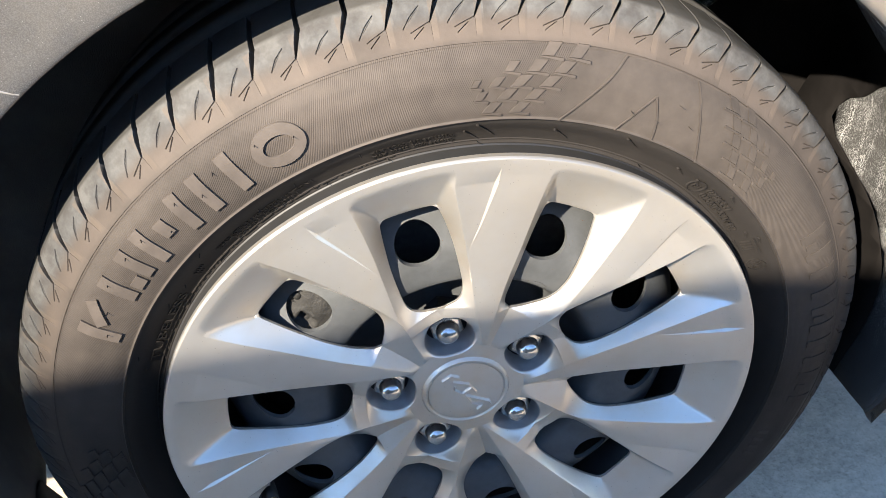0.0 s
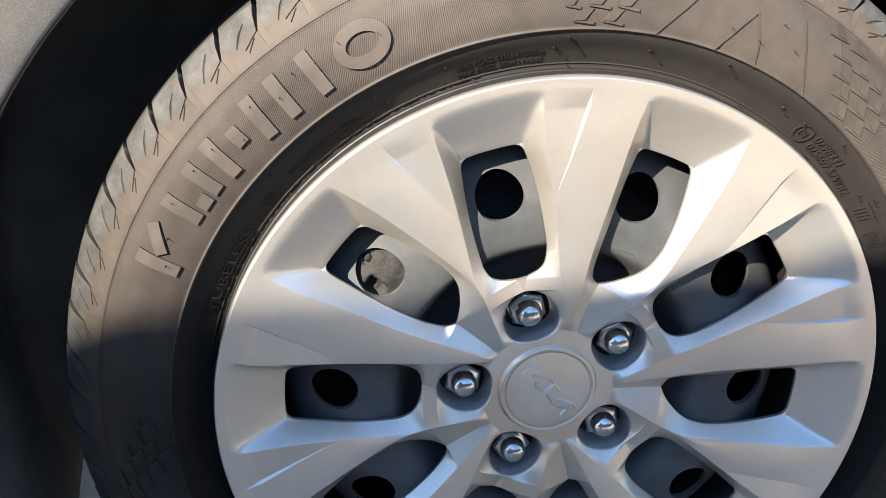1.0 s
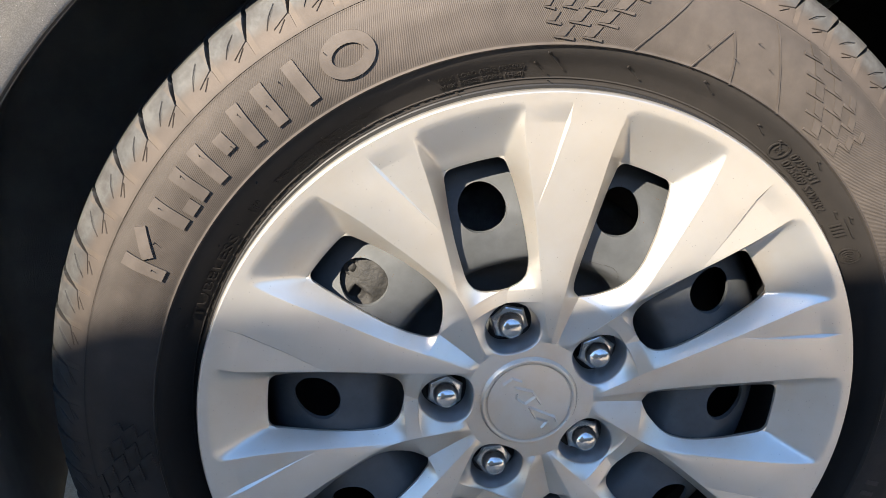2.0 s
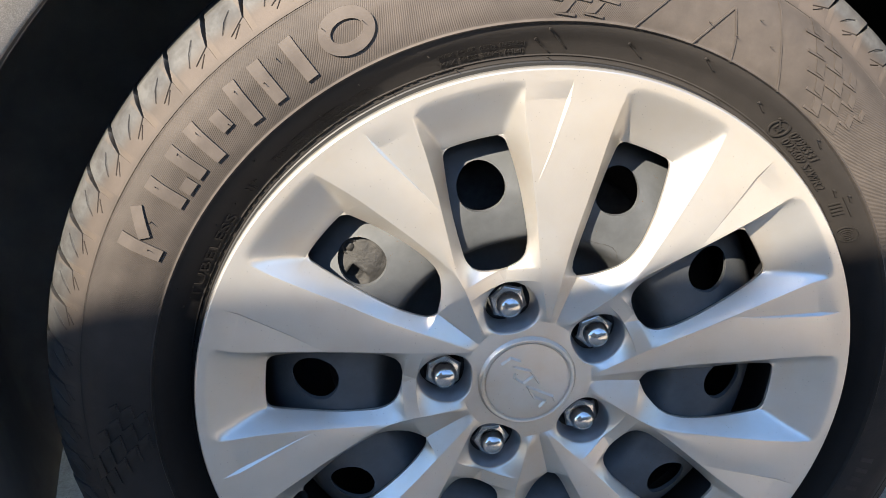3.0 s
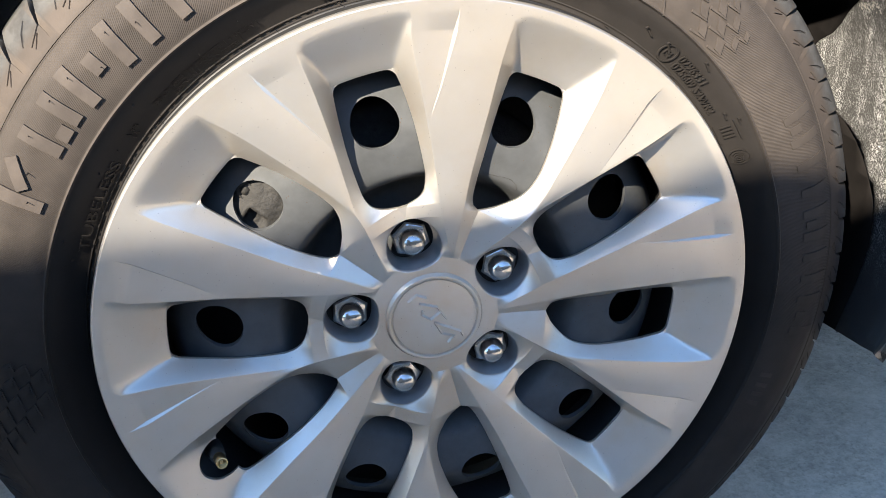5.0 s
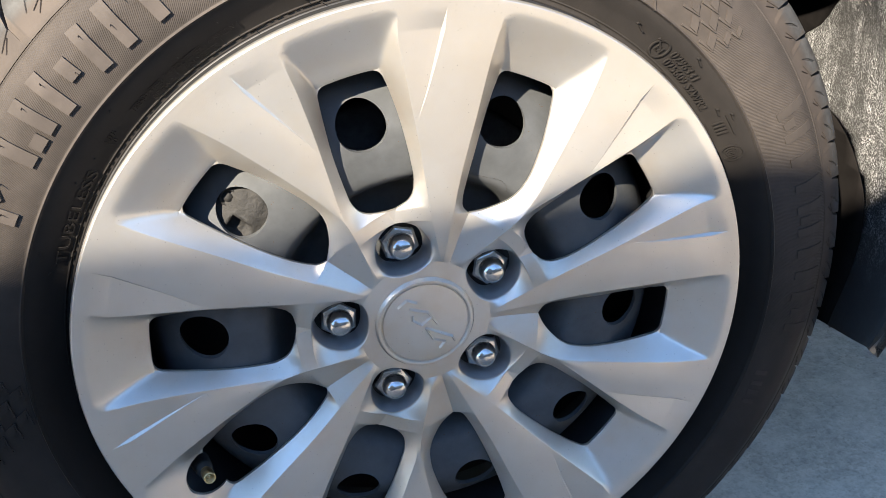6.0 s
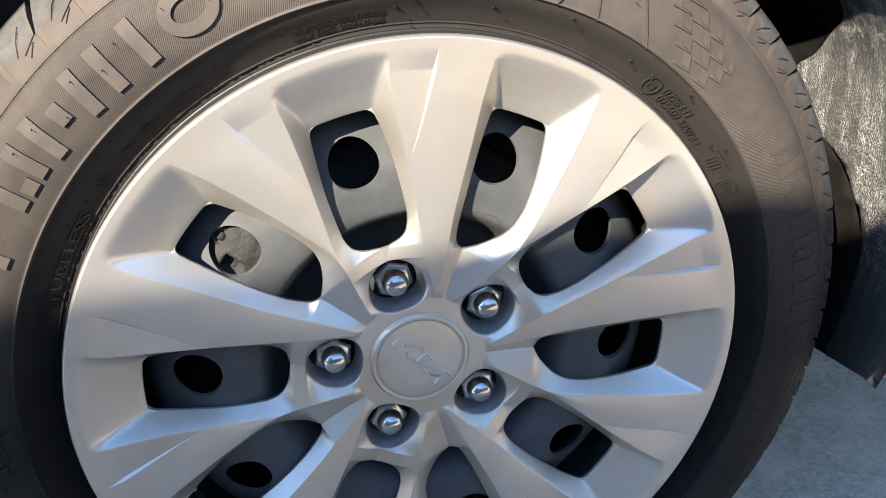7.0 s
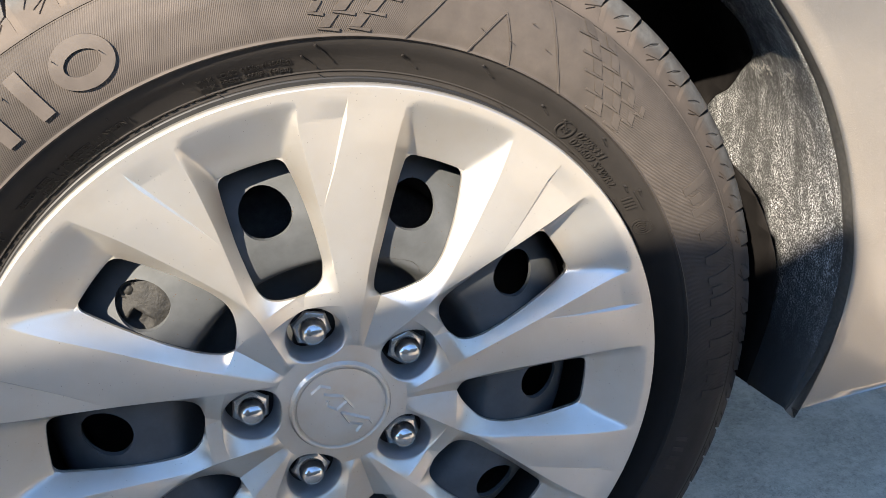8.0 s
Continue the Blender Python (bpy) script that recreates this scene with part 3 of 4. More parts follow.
def shoulder_block(pitch, seed):
    """One pitch of the shoulder: a block with its groove, a leaf-shaped sipe and a forked notch, bent round the tyre."""
    verts, faces = [], []
    arc = pitch * 311.0                                  # mm along the shoulder
    rng = random.Random(seed)
    j1, j2, j3 = (rng.uniform(-0.8, 0.8) for _ in range(3))
    na = 104
    along = list(np.arange(0, 32, 0.29)) + list(np.linspace(32, 70, 13))
    for b in along:
        for j in range(na + 1):
            p = arc * j / na
            g = 5.4                                      # foot of the groove; it leans back towards the tread
            lean = (p - g + 0.45 * min(max(0.0, b - 14), 14.5) + arc / 2) % arc - arc / 2
            half = 0.38 + 1.0 * min(1, max(0, (b - 14) / 9))
            d = 0.0
            if abs(lean) < half:
                d = 7.0 * min(1, max(0, (b - 13.2) / 3)) * min(1, (half - abs(lean)) / 0.3)
            elif -half - 3.8 < lean <= -half:             # worn ramp beside the groove
                d = 0.3 * (1 - (-half - lean) / 3.8) * min(1, max(0, (b - 3) / 3)) * min(1, max(0, (40 - b) / 10))
            leaf = [(g + 5.0, 22.5 + j1), (g + 10.5 + j2 * 0.6, 18.0), (g + 15.5, 12.2 + j3)]
            d = max(d, cut(p, b, leaf, 0.34, 0.9),
                    cut(p, b, [(g, 14.0), (g + 11.6, 9.0 + j1 * 0.6)], 0.34, 0.9),
                    cut(p, b, [(g + 3.8, 11.2), (g + 10.2 + j3 * 0.5, 6.2)], 0.34, 0.9))
            # the leaf's shallow ramp on the groove's side
            s = (22.5 - b) / 10.3
            if 0 < s < 1:
                lx = g + 5.0 + 10.5 * s
                w = 2.4 * math.sin(math.pi * s)
                if lx - w < p < lx:
                    d = max(d, 0.35 * (p - lx + w) / max(w, 0.1))
            # heel-and-toe wear: the block's far edge lies lower
            if b > 20:
                d += 0.5 * ((lean % arc) / arc) * min(1, (b - 20) / 8)
            r, y = skin_r(b), skin_y(b)
            tr, ty = skin_r(min(70, b + 0.8)) - skin_r(max(0, b - 0.8)), skin_y(min(70, b + 0.8)) - skin_y(max(0, b - 0.8))
            q = math.hypot(tr, ty)
            r, y = r - ty / q * d / 1000, y + tr / q * d / 1000
            a = pitch * j / na
            verts.append((r * math.cos(a), y, r * math.sin(a)))
    nb = len(along) - 1
    for j in range(na + 1):
        a = pitch * j / na
        verts.append((0.3078 * math.cos(a), 0.0622, 0.3078 * math.sin(a)))
    for i in range(nb + 1):
        for j in range(na):
            a = i * (na + 1) + j
            faces.append((a, a + 1, a + na + 2, a + na + 1))
    me = mesh_of("tread_block", verts, faces)
    me.set_sharp_from_angle(angle=radians(40))
    return me


PITCH = [0.94, 1.0, 1.08]
rng = random.Random(11)
order = [rng.choice((0, 1, 1, 2)) for _ in range(72)]
unit = TAU / sum(PITCH[o] for o in order)
blocks = [shoulder_block(unit * f, i) for i, f in enumerate(PITCH)]
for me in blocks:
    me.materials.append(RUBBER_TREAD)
way = 0.0
for o in order:
    ob = new("tread_block", blocks[o])
    ob.parent = wheel
    ob.rotation_euler.y = -way
    way += unit * PITCH[o]


# ---------------------------------------------------------------- moulded relief on the sidewall
def on_wall(r, ang, high):
    a = radians(ang)
    return Vector((r * math.cos(a), sidewall_y(r) - high, r * math.sin(a)))


def add_patch(bm, corner, nu, nv, high):
    """A raised patch; corner(u, v) gives radius and angle, u and v from 0 to 1."""
    top = [[bm.verts.new(on_wall(*corner(i / nu, j / nv), high)) for j in range(nv + 1)] for i in range(nu + 1)]
    for i in range(nu):
        for j in range(nv):
            bm.faces.new((top[i][j], top[i + 1][j], top[i + 1][j + 1], top[i][j + 1]))
    ring = [(i, 0) for i in range(nu)] + [(nu, j) for j in range(nv)] + [(nu - i, nv) for i in range(nu)] + [(0, nv - j) for j in range(nv)]
    low = []
    for i, j in ring:
        r, a = corner(i / nu, j / nv)
        low.append(bm.verts.new(on_wall(r, a, -0.0006)))
    for q in range(len(ring)):
        i, j = ring[q]
        i2, j2 = ring[(q + 1) % len(ring)]
        bm.faces.new((top[i][j], top[i2][j2], low[(q + 1) % len(ring)], low[q]))


def quad(p00, p10, p11, p01):
    """Corner function of a four-cornered patch, each corner (radius mm, degrees)."""
    def f(u, v):
        r = (p00[0] * (1 - u) + p10[0] * u) * (1 - v) + (p01[0] * (1 - u) + p11[0] * u) * v
        a = (p00[1] * (1 - u) + p10[1] * u) * (1 - v) + (p01[1] * (1 - u) + p11[1] * u) * v
        return r / 1000, a
    return f


def bar(bm, r0, a0, r1, a1, width, high, n=8):
    """A straight raised bar from (r0, a0) to (r1, a1), mm and degrees."""
    x0, x1 = radians(a0) * 265, radians(a1) * 265
    dx, dr = x1 - x0, r1 - r0
    q = math.hypot(dx, dr)
    ox, orr = -dr / q * width / 2, dx / q * width / 2
    def c(x, r):
        return r, math.degrees(x / 265)
    add_patch(bm, quad(c(x0 - ox, r0 - orr), c(x1 - ox, r1 - orr), c(x1 + ox, r1 + orr), c(x0 + ox, r0 + orr)), n, 3 if width > 2 else 1, high)


def oval(bm, r, a, half_r, half_a, width, high, n=44):
    """A raised oval ring."""
    def f(u, v):
        t = TAU * u
        k = 1 - v * width / half_r
        ka = 1 - v * width / (radians(half_a) * 265)
        return (r + half_r * k * math.sin(t)) / 1000, a + half_a * ka * math.cos(t)
    add_patch(bm, f, n, 4, high)


def relief(name, label=""):
    def link(bm):
        ob = part(name, bm, {"raised_mark": RUBBER_MARK, "side_mark": RUBBER_SIDE}.get(name, RUBBER_SMOOTH), wheel, label)
        ob.data.set_sharp_from_angle(angle=radians(40))
        return ob
    return link


def big_marks():
    """The maker's mark in large raised plain shapes."""
    lo, hi, w, h = 254.2, 279.3, 7.6, 0.0016
    marks = [
        [(lo, 150.3, hi, 150.0, w), (266.5, 148.8, hi - 1, 145.6, w - 1)],
        [(lo + 2, 142.4, hi, 142.3, w), (lo + 2, 137.7, hi, 137.8, w), (lo + 5.2, 140.95, lo + 5.2, 139.1, w - 0.5)],
        [(lo, 134.5, hi, 134.2, w), (lo, 127.8, hi, 127.4, w), (lo + 8, 131.0, hi - 6, 131.0, w)],
        [(lo, 123.8, hi, 123.8, w), (lo, 119.0, hi, 119.4, w)],
    ]
    for bars in marks:
        bm = bmesh.new()
        for k, b in enumerate(bars):
            bar(bm, *b, h + 0.00002 * k)
        relief("raised_mark", "large raised plain bars moulded in rubber")(bm)
    bm = bmesh.new()
    oval(bm, 266.8, 112.7, 12.6, 3.45, 6.6, h)
    relief("raised_mark", "raised oval ring moulded in rubber")(bm)
    # second mark further round
    for k, (a0, a1) in enumerate(((27.6, 22.0), (19.6, 13.6), (11.6, 6.2), (4.2, -1.2), (-3.2, -10.4))):
        bm = bmesh.new()
        mid = (a0 + a1) / 2
        bar(bm, 262, a0 - 0.8, 283, a0 - 0.8, 6.0, 0.0006)
        bar(bm, 262, a1 + 0.8, 283, a1 + 0.8, 6.0, 0.0006)
        if k % 2 == 0:
            bar(bm, 264, mid, 272, mid, 5.5, 0.00062)
        relief("side_mark", "raised plain bars moulded in rubber")(bm)
    for a in (-18.2, -20.2, -22.0, -23.8):
        bm = bmesh.new()
        bar(bm, 252.5, a, 262, a, 3.4, 0.0006)
        relief("raised_mark", "small raised bar moulded in rubber")(bm)


big_marks()


def lattice(place):
    """Slanted raised tiles in staggered rows, each over a thin foot that runs out past it; place() turns the angles."""
    bm = bmesh.new()
    for k, row in enumerate(TILES):
        r = 249.0 + 8.3 * k
        for a, f in row:
            w, h = f, min(1.0, 0.35 + 0.65 * f)
            tile = [(r + 0.4, a - 0.1 * w), (r + 0.4, a - 1.5 * w), (r + 0.4 + 6.3 * h, a - 2.55 * w), (r + 0.4 + 6.3 * h, a - 1.15 * w)]
            foot = [(r - 0.3, a), (r - 2.0, a - 2.7 * w), (r - 0.4, a - 2.75 * w), (r + 0.3, a + 0.02)]
            for shape, high in ((tile, 0.0009), (foot, 0.0012)):
                add_patch(bm, quad(*[(q, place(ang)) for q, ang in shape]), 2, 2, high)
    relief("moulded_pattern", "raised slanted tiles moulded in rubber")(bm)


TILES = [[(87.37, 1.0), (83.60, 1.0)], [(88.42, 0.7), (85.53, 1.0), (81.92, 1.0)], [(88.74, 0.5), (86.54, 0.75), (83.83, 1.0), (80.22, 1.0)],
         [(84.83, 0.75), (82.09, 1.0), (78.72, 1.0)], [(80.47, 1.0), (77.15, 1.0)]]
for turned in (lambda a: a, lambda a: 129.38 - a, lambda a: 262.0 - a):
    lattice(turned)


def thin_lines():
    """Thin moulded ribs: the field's borders and the small wedge."""
    for pts in (((244.6, 76.4), (262, 73.4), (275, 71.5), (288, 69.9)), ((244, 53.1), (258, 55.6), (272, 57.8), (287, 59.7)),
                ((244.4, 67.9), (271.5, 64.7), (258, 62.9), (243.8, 61.6))):
        bm = bmesh.new()
        for (r0, a0), (r1, a1) in zip(pts, pts[1:]):
            bar(bm, r0, a0, r1, a1, 0.9, 0.0009, 6)
        relief("moulded_line", "thin raised line moulded in rubber")(bm)


thin_lines()


def lettering(text, r, a_mid, size, high=0.0006, span=0.0):
    """Small raised writing along the tyre, read from outside; letters stand away from the axle. span: its length in degrees."""
    cu = bpy.data.curves.new("moulded_text", "FONT")
    cu.body, cu.size, cu.extrude, cu.align_x, cu.resolution_u = text, size, high / 2, "CENTER", 2
    ob = bpy.data.objects.new("moulded_text", cu)
    scene.collection.objects.link(ob)
    dg = bpy.context.evaluated_depsgraph_get()
    me = bpy.data.meshes.new_from_object(ob.evaluated_get(dg))
    bpy.data.objects.remove(ob)
    bpy.data.curves.remove(cu)
    xs = [v.co.x for v in me.vertices]
    squeeze = radians(span) * r / (max(xs) - min(xs)) if span else 1.0
    for v in me.vertices:
        x, y, z = v.co
        v.co = on_wall(min(max(r + y, 0.2224), 0.2884), a_mid - math.degrees(x * squeeze / r), high / 2 + z)
    me.name = "moulded_text"
    return thing("moulded_text", me, RUBBER_SMOOTH, wheel, "small raised writing moulded in rubber")


lettering("MAX. LOAD 615kg (1356lbs)", 0.2306, 96.9, 0.0042, 0.0008)
lettering("MAX. PRESS. 300kPa (44psi)", 0.2259, 96.9, 0.0042, 0.0008)
lettering("TREAD : STEEL 2 + POLYESTER 1 + NYLON 1", 0.2288, 121.8, 0.0043, 0.0009, 18.6)
lettering("SIDEWALL : POLYESTER 1", 0.2248, 121.7, 0.0038, 0.0008, 12.4)
lettering("TUBELESS", 0.2258, 148.9, 0.0078, 0.0013, 15.2)
lettering("0296331", 0.2312, 42.2, 0.0068, 0.0014, 6.1)
lettering("025609 S2WR2", 0.2258, 39.4, 0.0068, 0.0014, 11.4)


def small_signs():
    bm = bmesh.new()
    oval(bm, 230.2, 47.4, 6.0, 1.45, 0.9, 0.0014, 32)
    relief("moulded_mark", "small raised ring moulded in rubber")(bm)
    lettering("E4", 0.2282, 47.4, 0.0058, 0.0013)
    bm = bmesh.new()
    oval(bm, 231.0, 24.1, 6.4, 1.5, 0.9, 0.0013, 30)
    for q in (0, 1, 2):
        oval(bm, 231.0, 24.45 - 0.4 * q, 3.6 - 0.5 * q, 0.62, 0.6, 0.0012, 20)
    relief("moulded_mark", "small raised rings moulded in rubber")(bm)
    bm = bmesh.new()
    for k in range(4):
        bar(bm, 227.4, 30.3 - k * 0.68, 233.6, 30.3 - k * 0.68, 1.0, 0.0013, 3)
    for r in (236.2, 224.8):
        bar(bm, r, 31.2, r, 27.4, 0.9, 0.0013, 4)
    relief("moulded_mark", "small raised bars moulded in rubber")(bm)


small_signs()


def whiskers():
    """Short rubber whiskers left by the mould's vents."""
    bm = bmesh.new()
    rng = random.Random(3)
    spots = [(234.0, 121.5), (239.6, 132.3), (231.8, 139.5), (234.4, 143.6), (239.4, 154.6), (232.4, 157.8), (237.0, 114.6), (236.0, 104.5)]
    spots += [(222.4, a) for a in (164, 154.7, 143, 132.8, 111, 101, 87.0, 58.4, 44, 20)]
    spots += [(274.2, 127.2), (274.0, 134.0), (274.2, 137.3), (274.2, 142.3), (273.6, 121.2), (273.8, 115.0)]
    spots += [(266.0 + rng.uniform(-8, 8), a) for a in (150, 146.5, 130.5, 123.9, 110.5, 67, 63, 61, 58)]
    for r, a in spots:
        p0 = on_wall(r / 1000, a, 0.0)
        tip = on_wall(r / 1000, a, rng.uniform(0.0034, 0.0046)) + Vector((rng.uniform(-0.0008, 0.0008), 0, rng.uniform(-0.0008, 0.0004)))
        side = (tip - p0).cross(Vector((0.7, 0, 0.7))).normalized() * 0.00055
        up = (tip - p0).cross(side).normalized() * 0.0005
        ring0 = [bm.verts.new(p0 + q) for q in (side, up, -side)]
        ring1 = [bm.verts.new(tip + q * 0.6) for q in (side, up, -side)]
        for i in range(3):
            bm.faces.new((ring0[i], ring0[(i + 1) % 3], ring1[(i + 1) % 3], ring1[i]))
        bm.faces.new(ring1)
    ob = part("mould_whiskers", bm, RUBBER_SMOOTH, wheel, "short rubber whiskers left by the mould", False)
    tagged(ob, kind="stuff")


def mould_ticks():
    """Short slanted ribs left by the mould's vents on the bead."""
    spots = [(240, 87.6, 229, 84.9), (234, 89.3, 226, 87.2), (235, 75.8, 228.5, 73.2), (240, 64.7, 235.5, 62.4), (234, 53.2, 231.5, 51.4), (234.5, 48.8, 230.5, 47.2),
             (241, 42.5, 239.3, 41.0), (233.6, 32.8, 233, 31.5), (238.8, 31.2, 238.4, 30.0)]
    for r0, a0, r1, a1 in spots:
        bm = bmesh.new()
        bar(bm, r0, a0, r1, a1, 0.8, 0.0013, 4)
        bar(bm, r0 + 0.7, a0, r0 - 0.6, a0, 1.1, 0.0022, 2)
        relief("mould_tick", "short slanted rib moulded in rubber")(bm)


mould_ticks()
whiskers()


def bead_dashes():
    """The broken rib beside the rim, and two short rows of tiny strokes above it."""
    rng = random.Random(8)
    a = 100.0
    while a < 172:
        b = a + rng.choice((0.5, 0.9, 1.6, 2.6))
        bm = bmesh.new()
        bar(bm, 223.0, a, 223.0, b, 0.4, 0.0008, max(2, int((b - a) * 2)))
        relief("bead_dash", "short raised dash moulded in rubber")(bm)
        a = b + rng.uniform(0.3, 0.9)
    for r, n in ((231.0, 5), (228.0, 3)):
        for k in range(n):
            bm = bmesh.new()
            bar(bm, r - 1.1, 136.7 - 0.45 * k, r + 1.1, 136.7 - 0.45 * k + rng.uniform(-0.2, 0.2), 0.6, 0.0010, 2)
            relief("moulded_stroke", "tiny raised stroke moulded in rubber")(bm)


bead_dashes()
# ---------------------------------------------------------------- the wheel: plastic cover
# Half-widths in mm of the openings, by radius in mm. Two kinds of opening take turns: A ends in a nut's cup, B between two
# spoke tips. Each has a clockwise and a counter-clockwise side, with an inner edge (hole) and an outer edge (spoke).
HOLE = {
    "A-": curve_of((86.5, 4), (90, 12.5), (97, 17.5), (110, 20.5), (140, 21.5), (160, 20.5), (177, 18)),
    "A+": curve_of((86.5, 2), (88, 9), (91, 15), (97, 20), (106, 22.5), (134, 23.5), (155, 22.5), (177, 20.5)),
    "B-": curve_of((82, 0.2), (84, 4), (88, 10), (94, 16), (102, 22), (112, 26), (124, 27.3), (140, 26.5), (155, 24.2), (177, 19)),
    "B+": curve_of((82, 0.2), (84, 4), (87, 6.5), (100, 10.5), (120, 14), (140, 16.5), (160, 18.3), (177, 19)),
}
SPOKE = {
    "A-": curve_of((45, 21.5), (90, 24.0), (132, 27.4), (165, 29.2), (197, 31), (209, 34)),
    "A+": curve_of((45, 20.5), (82, 26.5), (112, 30), (150, 30), (180, 31), (209, 34)),
    "B-": curve_of((45, 4.5), (65, 15.5), (90, 27.5), (105, 31.5), (120, 33.5), (150, 34.8), (177, 35), (209, 33)),
    "B+": curve_of((45, 4.5), (83, 13.5), (111, 20), (148, 26.5), (183, 33), (209, 37)),
}
FLOOR = {"A": curve_of((45, 20.4), (60, 20.4), (82, 20.8), (100, 18.5), (128, 16.4), (177, 16.5)),
         "B": curve_of((45, 20.4), (60, 22.0), (84, 22.8), (105, 18.8), (128, 16.4), (177, 16.5))}
R_IN = {"A": 86.5, "B": 82.0}
R_OUT, CORNER = 177.0, 5.0
CUP_R, CUP_RAD = 57.6, 19.4       # nut cups


def top_y(r):
    if r < 45.6:
        return 20.4
    if r < 50:
        return 20.4 + (17.7 - 20.4) * (r - 45.6) / 4.4
    y = 18.4 - (min(r, 217.4) - 45) * 0.139
    if r > 217.8:
        y += 1.8 * ((r - 217.8) / 1.5) ** 2
    return y


def cover_rows():
    rows = [34.2, 36.4] + sorted(cosine(CUP_R - CUP_RAD, CUP_R + CUP_RAD, 22) + [44.3, 45.0, 45.6]) + [79.5, 82, 83, 84, 85.2, 86.5, 87.2, 88, 89.2, 91, 93, 95]
    rows += list(np.arange(98, 170, 3.0)) + [R_OUT - CORNER + CORNER * math.sin(math.pi / 2 * i / 6) for i in range(7)]
    rows += list(np.arange(178, 210, 1.0)) + [ 211.5, 213.5, 215, 216.6, 217.8, 218.3, 218.8, 219.3]
    return rows


def half_wedge(r, side):
    """The columns of one opening's side at radius r: angles from its axis (rad), depth (mm), and whether it is a hole there."""
    kind = side[0]
    wc = 0.0
    if kind == "A" and r <= CUP_R + CUP_RAD + 1e-6:
        q = CUP_RAD ** 2 - (r - CUP_R) ** 2
        wc = math.sqrt(q) if q > 0 else 0.0
    elif r >= R_IN[kind]:
        wc = HOLE[side](r)
        if r > R_OUT - CORNER:
            t = min(1, (r - (R_OUT - CORNER)) / CORNER)
            wc -= CORNER * (1 - math.sqrt(max(0.0, 1 - t * t)))
    elif kind == "A":
        wc = 3.0 * (r - (CUP_R + CUP_RAD)) / (R_IN["A"] - CUP_R - CUP_RAD)
    we = max(SPOKE[side](r), wc + 0.8) if r > 45 else max(4.5 if kind == "B" else 20.0, wc + 0.8)
    if r < 45:
        we = max(wc + 0.8, we * r / 45)
    yt, yf = top_y(r), FLOOR[kind](max(r, 45))
    corner = 5.0 if side[1] == "+" else 1.5              # rounding of the scoop's outer corner

    def scoop(w):
        end = 212.0 - corner * min(1.0, max(0.0, 1 - (we - w) / 9.0)) ** 2
        x = min(1.0, max(0.0, (r - R_OUT) / (end - R_OUT)))
        return 1 - (1 - x) ** 1.12
    nf = 7
    base = HOLE[side](r) if r >= R_IN[kind] else wc

    def depth(w):
        t = min(1, max(0, (w - base) / max(we - base, 0.5)))
        rise = scoop(w)
        t = min(1.0, 0.5 * (t + rise + math.sqrt((t - rise) ** 2 + (0.02 * min(1.0, 6 * rise) * min(1.0, 6 * (1 - rise)) if 0 < rise < 1 else 0.0))))
        return yf + (yt - yf) * t
    wall = we - wc
    e = min(0.7, wall * 0.2)
    us = [wc * j / nf for j in range(nf + 1)] + [wc + e] + [wc + e + (wall - 2 * e) * j / 12 for j in range(1, 13)] + [we]
    ys = [depth(w) for w in us]
    ys[-1] += 0.12 * (ys[-2] - ys[-1])
    return [math.asin(min(1, w / r)) for w in us], ys


CREASE = {"A+": curve_of((45, 9.0), (110, 9.5), (150, 12.6), (175, 14.7), (193, 16.0), (210, 17.0)), "A-": curve_of((45, 8.0), (110, 9.0), (147, 12.1), (167, 14.2), (186, 15.5), (210, 16.8))}


def spoke_top(r, ua, side_a, ub, side_b):
    """Columns across a spoke's top between its two edges: angles from the first axis, and depths."""
    wedge = radians(36)
    yt = top_y(r)
    lo, hi = ua, wedge - ub
    mm = 0.001 * 1000 / r
    e = min(0.7 * mm, (hi - lo) * 0.1)
    flip = side_b[0] == "A"
    side = side_b if flip else side_a
    cr = min(max(radians(CREASE[side](r)), (ub if flip else ua) + 1.2 * e), (hi - lo) * 0.8 + (ub if flip else ua))
    step = 2.0 * min(1, max(0.0, (r - 148) / 52)) * min(1, max(0.0, (211 - r) / 11.0))
    edge = ub if flip else ua
    far = wedge - (ua if flip else ub)
    w_step = max(0.15, 0.85 * step) * mm
    w_step = min(w_step, (far - cr) * 0.3)
    tiny = min(0.25 * mm, (cr - edge - e) * 0.2)
    cols = [edge + e] + [edge + e + (cr - edge - e) * j / 4 for j in (1, 2, 3)] + [cr - tiny, cr]
    dep = [yt + step * (q - edge) / max(cr - edge, 1e-6) for q in cols]
    more = [cr + w_step, cr + w_step + min(0.25 * mm, (far - cr - w_step) * 0.05)] + [cr + w_step + (far - e - cr - w_step) * j / 6 for j in range(1, 7)]
    cols += more
    span = max(far - cr, 1e-6)
    for q in more:
        f = (q - cr) / span
        dep.append(yt - 0.9 * math.sin(math.pi * f) * min(1, max(0, (r - 60) / 60)) * min(1, max(0, (206 - r) / 20)))
    if flip:
        cols, dep = [wedge - q for q in reversed(cols)], list(reversed(dep))
    return cols, dep


